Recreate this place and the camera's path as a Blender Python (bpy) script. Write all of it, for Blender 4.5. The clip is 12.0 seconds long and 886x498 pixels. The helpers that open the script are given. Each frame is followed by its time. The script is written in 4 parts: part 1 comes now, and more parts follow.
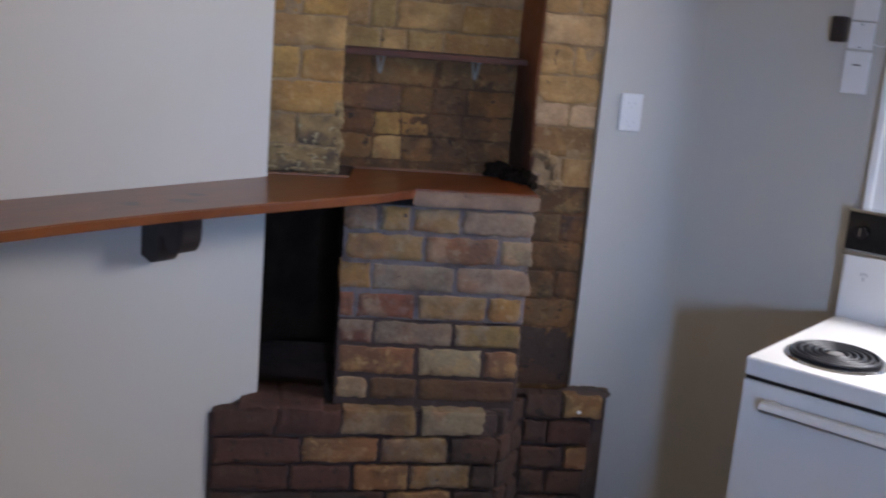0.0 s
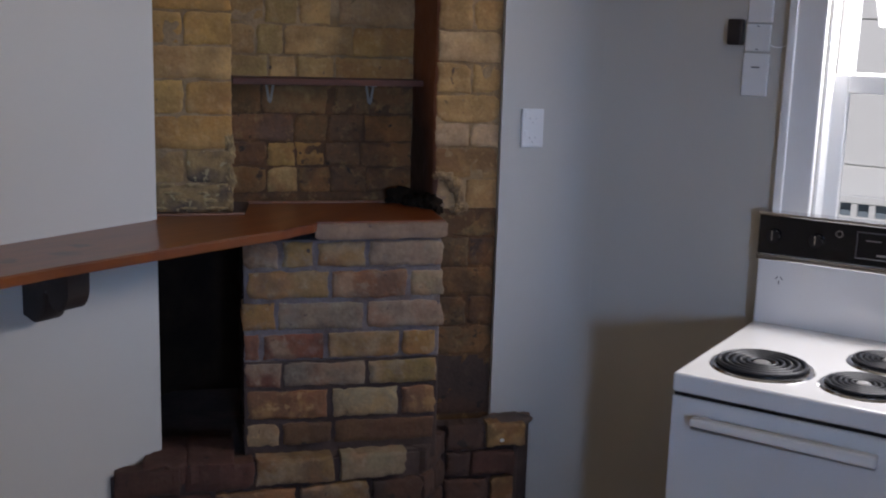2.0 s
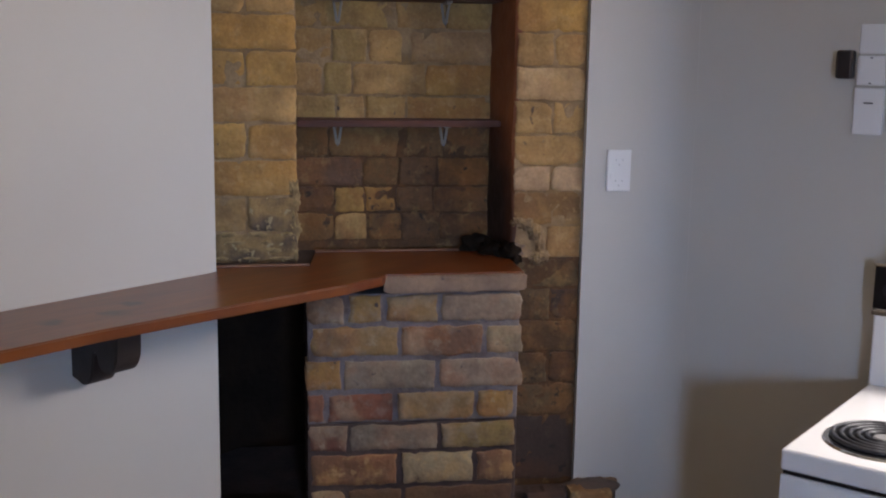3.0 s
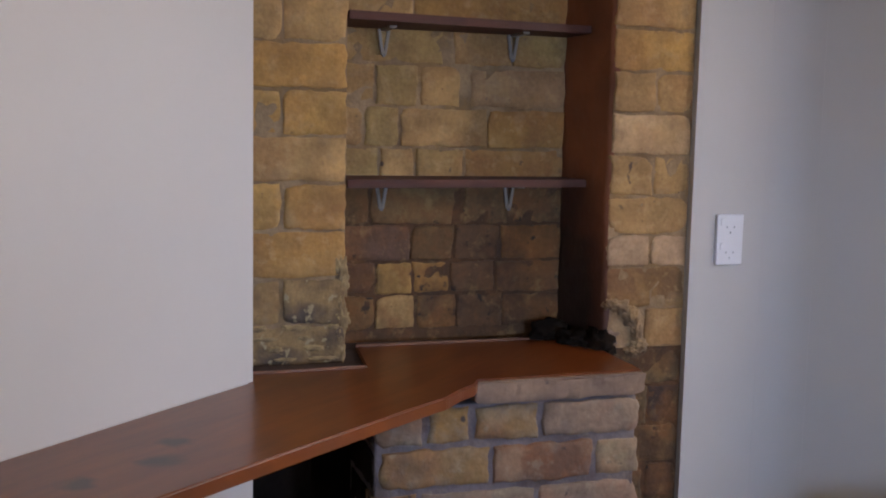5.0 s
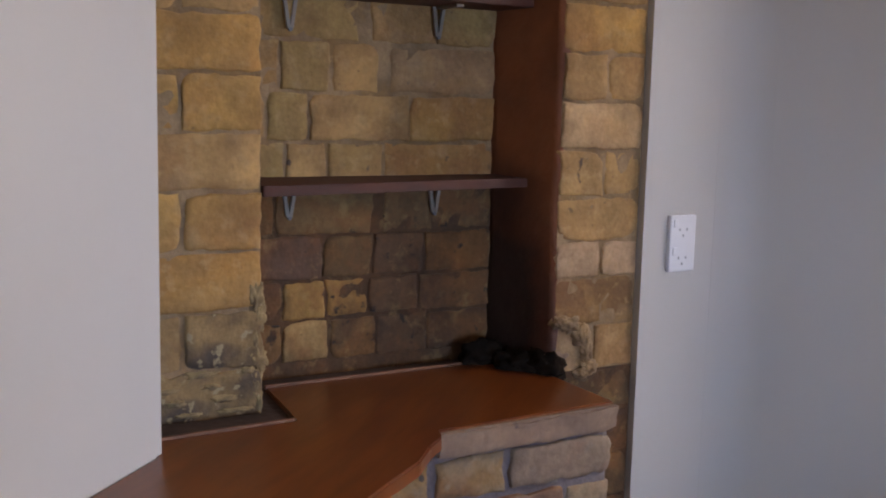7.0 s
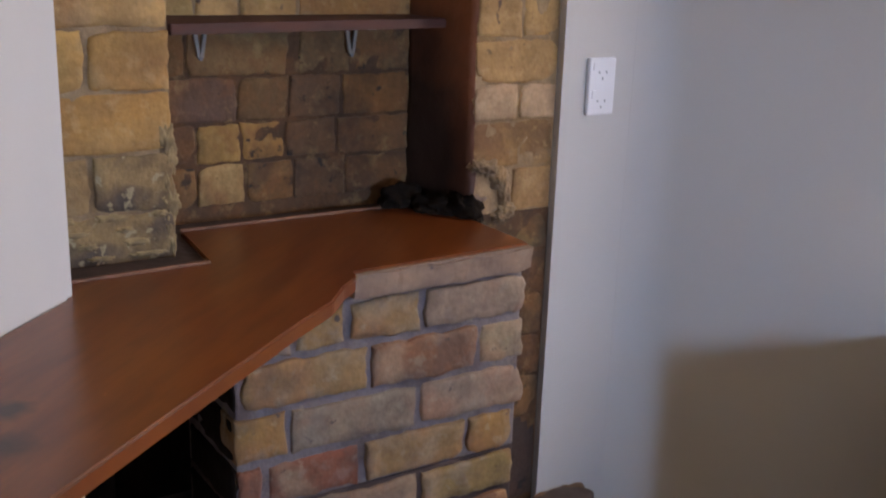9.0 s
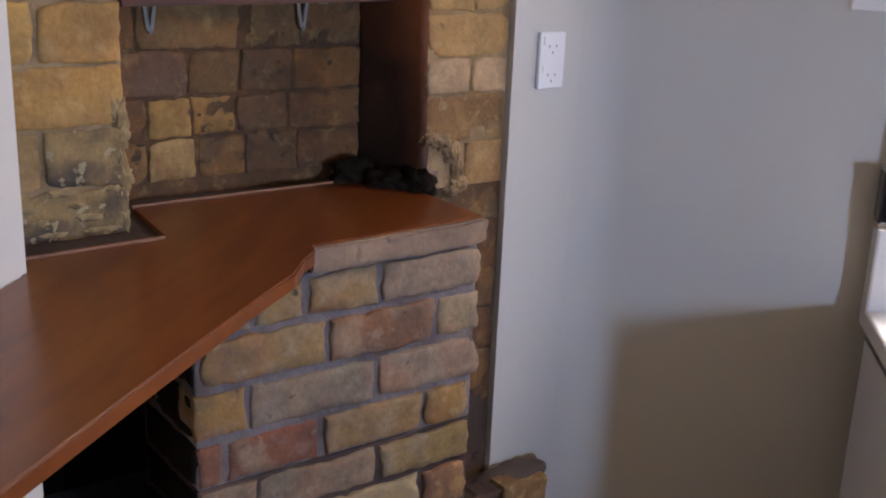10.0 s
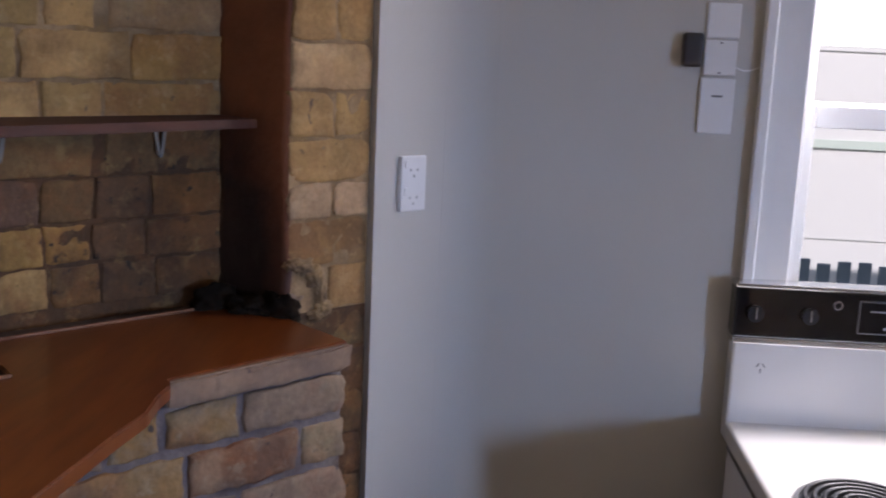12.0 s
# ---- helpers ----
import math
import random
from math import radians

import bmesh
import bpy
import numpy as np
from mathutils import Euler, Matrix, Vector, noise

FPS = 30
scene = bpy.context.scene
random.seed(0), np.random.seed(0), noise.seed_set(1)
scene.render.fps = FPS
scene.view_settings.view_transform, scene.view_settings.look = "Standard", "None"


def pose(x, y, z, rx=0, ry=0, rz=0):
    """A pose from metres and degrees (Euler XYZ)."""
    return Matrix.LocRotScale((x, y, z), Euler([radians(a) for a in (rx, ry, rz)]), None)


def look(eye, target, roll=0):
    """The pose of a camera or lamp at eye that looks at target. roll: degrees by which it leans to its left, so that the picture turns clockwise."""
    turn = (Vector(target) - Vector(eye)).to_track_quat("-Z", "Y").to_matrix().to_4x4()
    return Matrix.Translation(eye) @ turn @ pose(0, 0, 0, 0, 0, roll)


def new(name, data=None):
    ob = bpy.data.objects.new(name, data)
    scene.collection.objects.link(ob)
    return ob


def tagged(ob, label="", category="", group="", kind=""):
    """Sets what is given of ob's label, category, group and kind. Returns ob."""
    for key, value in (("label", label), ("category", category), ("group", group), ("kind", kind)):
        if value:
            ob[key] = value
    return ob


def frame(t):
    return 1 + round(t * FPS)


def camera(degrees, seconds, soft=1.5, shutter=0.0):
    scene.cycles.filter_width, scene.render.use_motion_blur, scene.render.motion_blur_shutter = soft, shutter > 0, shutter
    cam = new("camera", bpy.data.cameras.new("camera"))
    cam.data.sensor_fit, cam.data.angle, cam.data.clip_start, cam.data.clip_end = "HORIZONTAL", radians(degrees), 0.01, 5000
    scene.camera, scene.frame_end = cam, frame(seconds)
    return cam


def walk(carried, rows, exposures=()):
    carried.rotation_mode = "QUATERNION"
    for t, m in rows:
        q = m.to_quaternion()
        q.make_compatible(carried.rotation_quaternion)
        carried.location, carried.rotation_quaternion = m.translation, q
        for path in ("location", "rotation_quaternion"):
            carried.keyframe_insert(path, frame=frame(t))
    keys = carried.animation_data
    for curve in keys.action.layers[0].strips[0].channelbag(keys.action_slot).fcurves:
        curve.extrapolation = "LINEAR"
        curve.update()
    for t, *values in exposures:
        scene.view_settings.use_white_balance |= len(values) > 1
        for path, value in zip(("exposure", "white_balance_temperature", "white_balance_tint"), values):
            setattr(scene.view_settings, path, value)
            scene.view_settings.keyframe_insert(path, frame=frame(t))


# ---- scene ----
cam = camera(45.0, 12.0, soft=1.9, shutter=0.4)
PATH = [
    (0, (-0.438, -2.943, 1.616), (-0.183, -1.006, 1.188), 4.7),
    (0.5, (-0.45, -2.91, 1.601), (-0.01, -1.007, 1.169), 3.3),
    (1, (-0.453, -2.91, 1.603), (0.034, -1.018, 1.177), 2.3),
    (1.5, (-0.449, -2.887, 1.602), (0.038, -0.99, 1.2), 2.0),
    (2, (-0.447, -2.807, 1.616), (-0.003, -0.895, 1.234), 1.7),
    (2.5, (-0.433, -2.693, 1.62), (-0.051, -0.762, 1.267), 1.3),
    (3, (-0.389, -2.59, 1.636), (-0.095, -0.639, 1.304), 0.9),
    (3.5, (-0.525, -2.424, 1.609), (-0.169, -0.477, 1.321), 1.1),
    (5.5, (-0.803, -1.72, 1.611), (-0.16, 0.161, 1.385), 1.0),
    (6, (-0.856, -1.546, 1.644), (-0.102, 0.289, 1.39), 1.0),
    (6.5, (-0.935, -1.421, 1.647), (-0.025, 0.34, 1.38), 1.4),
    (8.3, (-0.879, -1.411, 1.631), (0.131, 0.284, 1.304), 1.7),
    (8.5, (-0.89, -1.418, 1.634), (0.133, 0.254, 1.236), 2.1),
    (9, (-0.891, -1.433, 1.629), (0.15, 0.186, 1.084), 2.0),
    (9.5, (-0.903, -1.436, 1.624), (0.176, 0.142, 1.036), 2.1),
    (10, (-0.929, -1.418, 1.616), (0.211, 0.121, 1.042), 2.4),
    (10.5, (-0.955, -1.405, 1.609), (0.249, 0.104, 1.088), 2.8),
    (11, (-0.957, -1.39, 1.629), (0.295, 0.1, 1.168), 3.2),
    (11.5, (-0.935, -1.4, 1.653), (0.337, 0.09, 1.249), 2.8),
    (12, (-0.898, -1.427, 1.646), (0.438, 0.014, 1.275), 2.5),
]
walk(cam, [(t, look(eye, target, roll)) for t, eye, target, roll in PATH], [(0.0, -0.51, 5990, 17), (0.5, -0.66, 5900, 16), (1.0, -0.89, 5900, 16), (1.5, -1.14, 5950, 16), (2.0, -1.11, 6090, 17), (2.5, -0.88, 6240, 18), (3.0, -0.63, 6500, 19), (5.5, -0.41, 6540, 22), (6.5, -0.41, 6600, 22), (8.5, -0.36, 6730, 23), (9.5, -0.06, 6480, 21), (10.5, -0.28, 6700, 22), (11.5, -0.42, 6400, 23), (12.0, -0.56, 6170, 23)])

# ---- world and lights ----
world = bpy.data.worlds.new("world")
scene.world = world
world.use_nodes = True
wn = world.node_tree.nodes
sky = wn.new("ShaderNodeTexSky")
sky.sky_type, sky.sun_disc = "NISHITA", False
sky.sun_elevation, sky.sun_rotation = radians(30), radians(215)
world.node_tree.links.new(sky.outputs[0], wn["Background"].inputs[0])
wn["Background"].inputs[1].default_value = 0.15

# plan: the corner fireplace stands across the corner of a room turned by 44 degrees
TURN = radians(44)
A = Vector((math.cos(TURN), math.sin(TURN), 0))      # along the bar wall, towards the corner
B = Vector((A.y, -A.x, 0))                           # along the window wall, away from the corner
E = Vector((-0.555, 0.055, 0))                       # end of the bar wall's lining
W = Vector((0.645, 0.2, 0))                          # corner of the narrow strip and the window wall
C = E + A * ((W - E).dot(A))
LA, LB, CEIL = 6.0, 4.2, 2.6
UP = Vector((0, 0, 1))
TURN_BAR = radians(45.0)                             # the bar wall is a little out of square
AB = Vector((math.cos(TURN_BAR), math.sin(TURN_BAR), 0))
BB = Vector((AB.y, -AB.x, 0))


def frame_m(origin, ax, ay, az=UP):
    m = Matrix((ax, ay, az)).transposed().to_4x4()
    m.translation = origin
    return m


# x along the wall, y into the room, z up
M_BAR = frame_m(E, AB, BB)                  # bar wall: x towards the corner
M_WIN = frame_m(W, B, -A)                 # window wall: x away from the corner
M_BACK = frame_m(C + B * LB, -A, -B)      # wall facing the bar wall
M_END = frame_m(C - A * LA, B, A)         # wall facing the window wall
BACKWIN = (4.08, 4.66, 1.18, 1.95)         # opening in the wall behind: x0, x1, z0, z1
WIN = (0.70, 1.62, 1.07, 2.02)           # opening in the window wall


def lamp(name, m, w, h, power, colour):
    d = bpy.data.lights.new(name, "AREA")
    d.shape, d.size, d.size_y, d.energy, d.color = "RECTANGLE", w, h, power, colour
    ob = new(name, d)
    ob.matrix_world = m
    return ob


def facing(m, x, y, z):
    """A lamp's pose on a wall, shining into the room."""
    return look(m @ Vector((x, y, z)), m @ Vector((x, y + 1, z)))


sun = bpy.data.lights.new("sun", "SUN")
sun.energy, sun.angle, sun.color = 5.0, radians(0.5), (1.0, 0.95, 0.88)
sun_ob = new("sun", sun)
sun_ob.matrix_world = look((0, 0, 10), Vector((0, 0, 10)) + (A * 1.0 - B * 0.2 - UP * 0.6))
lamp("window_light", look(M_WIN @ Vector(((WIN[0] + WIN[1]) / 2, -0.05, WIN[3] - 0.2)), M_WIN @ Vector(((WIN[0] + WIN[1]) / 2 - 0.4, 1.6, 0.95))), 0.82, 0.3, 48, (1.0, 0.97, 0.92))
# the sky seen through the window behind, high and blue, and the sunlit ground below it, low and warm
lamp("sky_light", look(M_BACK @ Vector((6.8, -2.0, 1.80)), M_BACK @ Vector((4.36, 0.0, 1.5))), 1.9, 0.75, 1750, (0.41, 0.63, 1.0))
lamp("ground_light", look(M_BACK @ Vector((4.4, -1.1, 0.1)), M_BACK @ Vector((4.36, 0.0, 1.4))), 1.6, 0.8, 5500, (1.0, 0.88, 0.76))


# ---- materials ----
def mat(name, base, rough=0.6, metal=0.0, var=None, scale=8.0, amount=0.3, bump=0.15, bump_scale=60.0, coat=0.0, obj_colour=False,
        spots=None, spot_scale=20.0, spot_at=0.62, stretch=(1, 1, 1), fine=0.0, knots=(), layers=(), smears=(), turn=0.0, detail=5.0):
    m = bpy.data.materials.new(name)
    m.use_nodes = True
    nt = m.node_tree
    n, l = nt.nodes, nt.links
    p = n["Principled BSDF"]
    p.inputs["Roughness"].default_value, p.inputs["Metallic"].default_value = rough, metal
    p.inputs["Coat Weight"].default_value = coat
    p.inputs["Coat Roughness"].default_value = 0.12
    co = n.new("ShaderNodeTexCoord")
    mp = n.new("ShaderNodeMapping")
    mp.inputs["Scale"].default_value = stretch
    mr = n.new("ShaderNodeMapping")
    mr.inputs["Rotation"].default_value = (0, 0, turn)
    l.new(co.outputs["Object"], mr.inputs["Vector"])
    l.new(mr.outputs[0], mp.inputs["Vector"])
    if obj_colour:
        oi = n.new("ShaderNodeObjectInfo")
        col = oi.outputs["Color"]
        add = n.new("ShaderNodeVectorMath")
        add.operation = "MULTIPLY_ADD"
        l.new(oi.outputs["Random"], add.inputs[1])
        add.inputs[0].default_value = (17, 31, 23)
        l.new(mp.outputs[0], add.inputs[2])
        vec = add.outputs[0]
    else:
        rgb = n.new("ShaderNodeRGB")
        rgb.outputs[0].default_value = (*base, 1)
        col, vec = rgb.outputs[0], mp.outputs[0]

    def tex(s, detail=5.0):
        t = n.new("ShaderNodeTexNoise")
        t.inputs["Scale"].default_value, t.inputs["Detail"].default_value = s, detail
        l.new(vec, t.inputs["Vector"])
        return t.outputs["Fac"]

    def ramp(src, lo, hi):
        r = n.new("ShaderNodeMapRange")
        r.inputs["From Min"].default_value, r.inputs["From Max"].default_value = lo, hi
        l.new(src, r.inputs["Value"])
        return r.outputs[0]

    def mix(fac, a, b, kind="MIX"):
        x = n.new("ShaderNodeMix")
        x.data_type, x.blend_type = "RGBA", kind
        if isinstance(fac, float):
            x.inputs[0].default_value = fac
        else:
            l.new(fac, x.inputs[0])
        for sock, v in ((x.inputs[6], a), (x.inputs[7], b)):
            if isinstance(v, tuple):
                sock.default_value = (*v, 1)
            else:
                l.new(v, sock)
        return x.outputs[2]

    def times(src, k):
        q = n.new("ShaderNodeMath")
        q.operation = "MULTIPLY"
        l.new(src, q.inputs[0])
        q.inputs[1].default_value = k
        return q.outputs[0]

    if var:
        col = mix(times(ramp(tex(scale, detail), 0.38, 0.66), amount), col, var)
    for sc, lo, hi, amt, tint in layers:
        col = mix(times(ramp(tex(sc, detail + 2), lo, hi), amt), col, tint)
    if fine:
        col = mix(fine, col, mix(ramp(tex(scale * 9), 0.3, 0.7), (0.55, 0.55, 0.55), (1.0, 1.0, 1.0)), "MULTIPLY")
    if spots:
        col = mix(ramp(tex(spot_scale, 3.0), spot_at, spot_at + 0.06), col, spots)
    for kx, ky, rad in knots:
        d = n.new("ShaderNodeVectorMath")
        d.operation = "DISTANCE"
        w = n.new("ShaderNodeVectorMath")
        w.operation = "MULTIPLY_ADD"
        wn2 = n.new("ShaderNodeTexNoise")
        wn2.inputs["Scale"].default_value = 22
        l.new(co.outputs["Object"], wn2.inputs["Vector"])
        l.new(wn2.outputs["Color"], w.inputs[0])
        w.inputs[1].default_value = (0.05, 0.05, 0.0)
        l.new(co.outputs["Object"], w.inputs[2])
        l.new(w.outputs[0], d.inputs[0])
        d.inputs[1].default_value = (kx + 0.025, ky + 0.025, TOP)
        r = n.new("ShaderNodeMapRange")
        r.inputs["From Min"].default_value, r.inputs["From Max"].default_value = rad, rad * 0.35
        l.new(d.outputs["Value"], r.inputs["Value"])
        col = mix(times(r.outputs[0], 0.92), col, (0.022, 0.007, 0.003))
    if smears:
        geo = n.new("ShaderNodeNewGeometry")
        for sc, lo, hi, amt, tint in smears:
            t = n.new("ShaderNodeTexNoise")
            t.inputs["Scale"].default_value, t.inputs["Detail"].default_value, t.inputs["Roughness"].default_value = sc, 6.0, 0.6
            l.new(geo.outputs["Position"], t.inputs["Vector"])
            col = mix(times(ramp(t.outputs["Fac"], lo, hi), amt), col, tint)
    l.new(col, p.inputs["Base Color"])
    if bump:
        b = n.new("ShaderNodeBump")
        b.inputs["Strength"].default_value, b.inputs["Distance"].default_value = bump, 0.004
        l.new(tex(bump_scale, 6.0), b.inputs["Height"])
        l.new(b.outputs[0], p.inputs["Normal"])
        r = ramp(tex(bump_scale * 0.4), 0.2, 0.8)
        rr = n.new("ShaderNodeMapRange")
        rr.inputs["To Min"].default_value, rr.inputs["To Max"].default_value = max(0.03, rough - 0.08), min(1, rough + 0.08)
        l.new(r, rr.inputs["Value"])
        l.new(rr.outputs[0], p.inputs["Roughness"])
    return m


TOP = 1.135                                # top of the timber bar
WALL = mat("wall_paint", (0.55, 0.522, 0.475), 0.55, var=(0.505, 0.475, 0.426), scale=1.6, amount=0.5, bump=0.05, bump_scale=60)
TRIM = mat("trim_paint", (0.86, 0.86, 0.85), 0.35, var=(0.80, 0.79, 0.77), scale=6, amount=0.4, bump=0.05, bump_scale=40)
CEILM = mat("ceiling_paint", (0.80, 0.75, 0.64), 0.8, bump=0.1)
FLOORM = mat("floor_boards", (0.22, 0.145, 0.08), 0.4, var=(0.13, 0.08, 0.04), scale=4, amount=0.6, bump=0.1, stretch=(1, 12, 1))
SMEAR = ((17.0, 0.54, 0.64, 0.38, (0.205, 0.165, 0.135)), (38.0, 0.57, 0.67, 0.42, (0.30, 0.24, 0.165)), (9.0, 0.50, 0.64, 0.55, (0.07, 0.042, 0.032)))
GRIME = ((14.0, 0.52, 0.64, 0.38, (0.43, 0.25, 0.085)), (33.0, 0.56, 0.66, 0.35, (0.52, 0.34, 0.15)), (8.0, 0.52, 0.68, 0.42, (0.15, 0.072, 0.028)))
UMBER_SMEARS = ((15.0, 0.50, 0.64, 0.55, (0.19, 0.075, 0.022)), (34.0, 0.57, 0.67, 0.35, (0.33, 0.21, 0.085)), (7.0, 0.50, 0.64, 0.6, (0.035, 0.02, 0.012)))
BRICK = mat("brick_face", (0.4, 0.3, 0.15), 0.88, var=(0.20, 0.105, 0.045), scale=13, amount=0.5, bump=0.85, bump_scale=55, obj_colour=True,
            spots=(0.10, 0.065, 0.045), spot_scale=34, spot_at=0.70, fine=0.5, layers=((5.0, 0.48, 0.62, 0.34, (0.34, 0.13, 0.045)), (21.0, 0.56, 0.66, 0.14, (0.52, 0.41, 0.26)), (7.5, 0.54, 0.66, 0.38, (0.12, 0.062, 0.028))), smears=GRIME)
BRICK_DARK = mat("dark_brick_face", (0.1, 0.06, 0.03), 0.9, var=(0.036, 0.02, 0.013), scale=12, amount=0.5, bump=0.85, bump_scale=55, obj_colour=True,
                 spots=(0.02, 0.015, 0.012), spot_scale=28, spot_at=0.64, fine=0.5, layers=((6.0, 0.48, 0.62, 0.4, (0.125, 0.05, 0.024)), (21.0, 0.58, 0.68, 0.10, (0.22, 0.17, 0.13))))
BLOCKB = mat("reclaimed_brick_face", (0.3, 0.2, 0.1), 0.88, var=(0.15, 0.085, 0.05), scale=12, amount=0.5, bump=1.0, bump_scale=48, obj_colour=True,
             spots=(0.05, 0.035, 0.03), spot_scale=30, spot_at=0.69, fine=0.5, layers=((7.0, 0.48, 0.6, 0.4, (0.30, 0.12, 0.055)), (12.0, 0.5, 0.62, 0.35, (0.36, 0.27, 0.17))), smears=SMEAR)
# umber brick for the low niche and the pier below the bar
UMBER_BRICK = mat("umber_brick_face", (0.2, 0.12, 0.05), 0.9, var=(0.085, 0.045, 0.02), scale=11, amount=0.5, bump=0.9, bump_scale=55, obj_colour=True,
             spots=(0.03, 0.02, 0.014), spot_scale=30, spot_at=0.64, fine=0.55, layers=((6.0, 0.46, 0.6, 0.5, (0.25, 0.10, 0.022)), (19.0, 0.57, 0.67, 0.2, (0.42, 0.29, 0.11))), smears=UMBER_SMEARS)
FLAKE = mat("flaking_paint", (0.34, 0.21, 0.08), 0.85, var=(0.10, 0.062, 0.034), scale=19, amount=0.85, bump=1.0, bump_scale=60,
            spots=(0.34, 0.26, 0.14), spot_scale=48, spot_at=0.60, fine=0.5, layers=((11.0, 0.48, 0.62, 0.62, (0.045, 0.034, 0.034)),))
MORTAR = mat("mortar", (0.38, 0.25, 0.13), 0.95, var=(0.14, 0.085, 0.045), scale=14, amount=0.9, bump=0.9, bump_scale=70, fine=0.4, smears=GRIME)
MORTAR_GREY = mat("mortar_grey", (0.185, 0.15, 0.148), 0.95, var=(0.10, 0.078, 0.08), scale=9, amount=0.7, bump=0.9, bump_scale=70, fine=0.4, smears=SMEAR)
MORTAR_UMBER = mat("mortar_umber", (0.105, 0.05, 0.02), 0.95, var=(0.07, 0.036, 0.016), scale=9, amount=0.8, bump=0.9, bump_scale=60, fine=0.4, smears=UMBER_SMEARS)
MORTAR_DARK = mat("mortar_dark", (0.078, 0.048, 0.040), 0.95, var=(0.036, 0.022, 0.018), scale=8, amount=0.8, bump=0.9, bump_scale=60, fine=0.4)
BOWL = mat("drip_bowl_steel", (0.16, 0.16, 0.17), 0.45, metal=0.6, bump=0.1)
COIL = mat("coil_black", (0.018, 0.019, 0.023), 0.4, bump=0.1)
BRKT = mat("old_white_metal", (0.22, 0.195, 0.155), 0.5, var=(0.25, 0.2, 0.15), scale=30, amount=0.6, bump=0.1)
FAINT = mat("faint_print", (0.42, 0.41, 0.40), 0.5, bump=0.0)
ALU = mat("pale_aluminium", (0.90, 0.87, 0.81), 0.3, bump=0.0)
SOOT = mat("soot", (0.011, 0.008, 0.006), 0.95, var=(0.028, 0.018, 0.012), scale=20, amount=0.7, bump=0.9, bump_scale=40)
BLACKBRICK = mat("near_black_brick", (0.012, 0.008, 0.006), 0.95, var=(0.03, 0.018, 0.011), scale=7, amount=0.6, bump=0.8, bump_scale=40)
BAR = mat("varnished_timber", (0.182, 0.050, 0.009), 0.32, var=(0.085, 0.016, 0.004), scale=2.6, amount=0.6, turn=radians(-45.6), bump=0.0, detail=1.2,
          stretch=(1, 6, 1), coat=0.12, layers=((1.1, 0.35, 0.75, 0.6, (0.22, 0.062, 0.011)), (7.0, 0.40, 0.70, 0.5, (0.075, 0.015, 0.005)), (22.0, 0.4, 0.75, 0.16, (0.06, 0.014, 0.004))), knots=((-0.73, -0.388, 0.04), (-0.71, -0.30, 0.03), (-0.84, -0.462, 0.03)))
CRUST = mat("pale_crust", (0.38, 0.26, 0.11), 0.92, var=(0.11, 0.07, 0.04), scale=30, amount=0.9, bump=0.9, bump_scale=70)
STONE = mat("worn_hearth_stone", (0.115, 0.082, 0.07), 0.85, var=(0.07, 0.045, 0.038), scale=12, amount=0.6, bump=0.6, bump_scale=60, fine=0.4)
LIPM = mat("worn_timber_edge", (0.20, 0.085, 0.04), 0.6, var=(0.10, 0.04, 0.02), scale=30, amount=0.7, bump=0.1)
SHELFM = mat("shelf_timber", (0.082, 0.022, 0.010), 0.7, var=(0.04, 0.011, 0.006), scale=5, amount=0.6, bump=0.1, stretch=(1, 9, 9))
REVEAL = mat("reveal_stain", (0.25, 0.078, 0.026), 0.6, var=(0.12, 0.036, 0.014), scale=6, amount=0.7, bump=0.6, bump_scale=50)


def dark_patch(m, middle, reach, colour, edge=0.35, scale=9.0):
    """A dark patch with a ragged outline round a point of the object."""
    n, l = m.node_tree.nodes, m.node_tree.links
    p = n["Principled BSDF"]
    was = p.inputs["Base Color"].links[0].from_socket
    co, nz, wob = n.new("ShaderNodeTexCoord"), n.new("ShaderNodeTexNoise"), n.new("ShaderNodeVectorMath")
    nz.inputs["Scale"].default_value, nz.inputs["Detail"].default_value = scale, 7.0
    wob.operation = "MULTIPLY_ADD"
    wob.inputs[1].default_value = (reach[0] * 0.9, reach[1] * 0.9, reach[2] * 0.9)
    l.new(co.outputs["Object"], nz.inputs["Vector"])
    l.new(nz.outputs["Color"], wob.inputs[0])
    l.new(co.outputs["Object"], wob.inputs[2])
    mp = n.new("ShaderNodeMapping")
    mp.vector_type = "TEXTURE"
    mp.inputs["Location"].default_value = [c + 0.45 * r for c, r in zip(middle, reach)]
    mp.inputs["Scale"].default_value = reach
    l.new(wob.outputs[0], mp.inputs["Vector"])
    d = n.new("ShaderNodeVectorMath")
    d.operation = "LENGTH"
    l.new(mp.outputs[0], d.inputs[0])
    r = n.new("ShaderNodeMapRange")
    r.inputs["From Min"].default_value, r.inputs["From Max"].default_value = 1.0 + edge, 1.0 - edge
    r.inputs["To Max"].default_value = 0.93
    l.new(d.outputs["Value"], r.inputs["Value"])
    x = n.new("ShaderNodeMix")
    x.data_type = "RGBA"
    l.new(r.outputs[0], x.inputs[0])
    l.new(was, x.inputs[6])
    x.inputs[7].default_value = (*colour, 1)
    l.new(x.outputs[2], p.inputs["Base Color"])


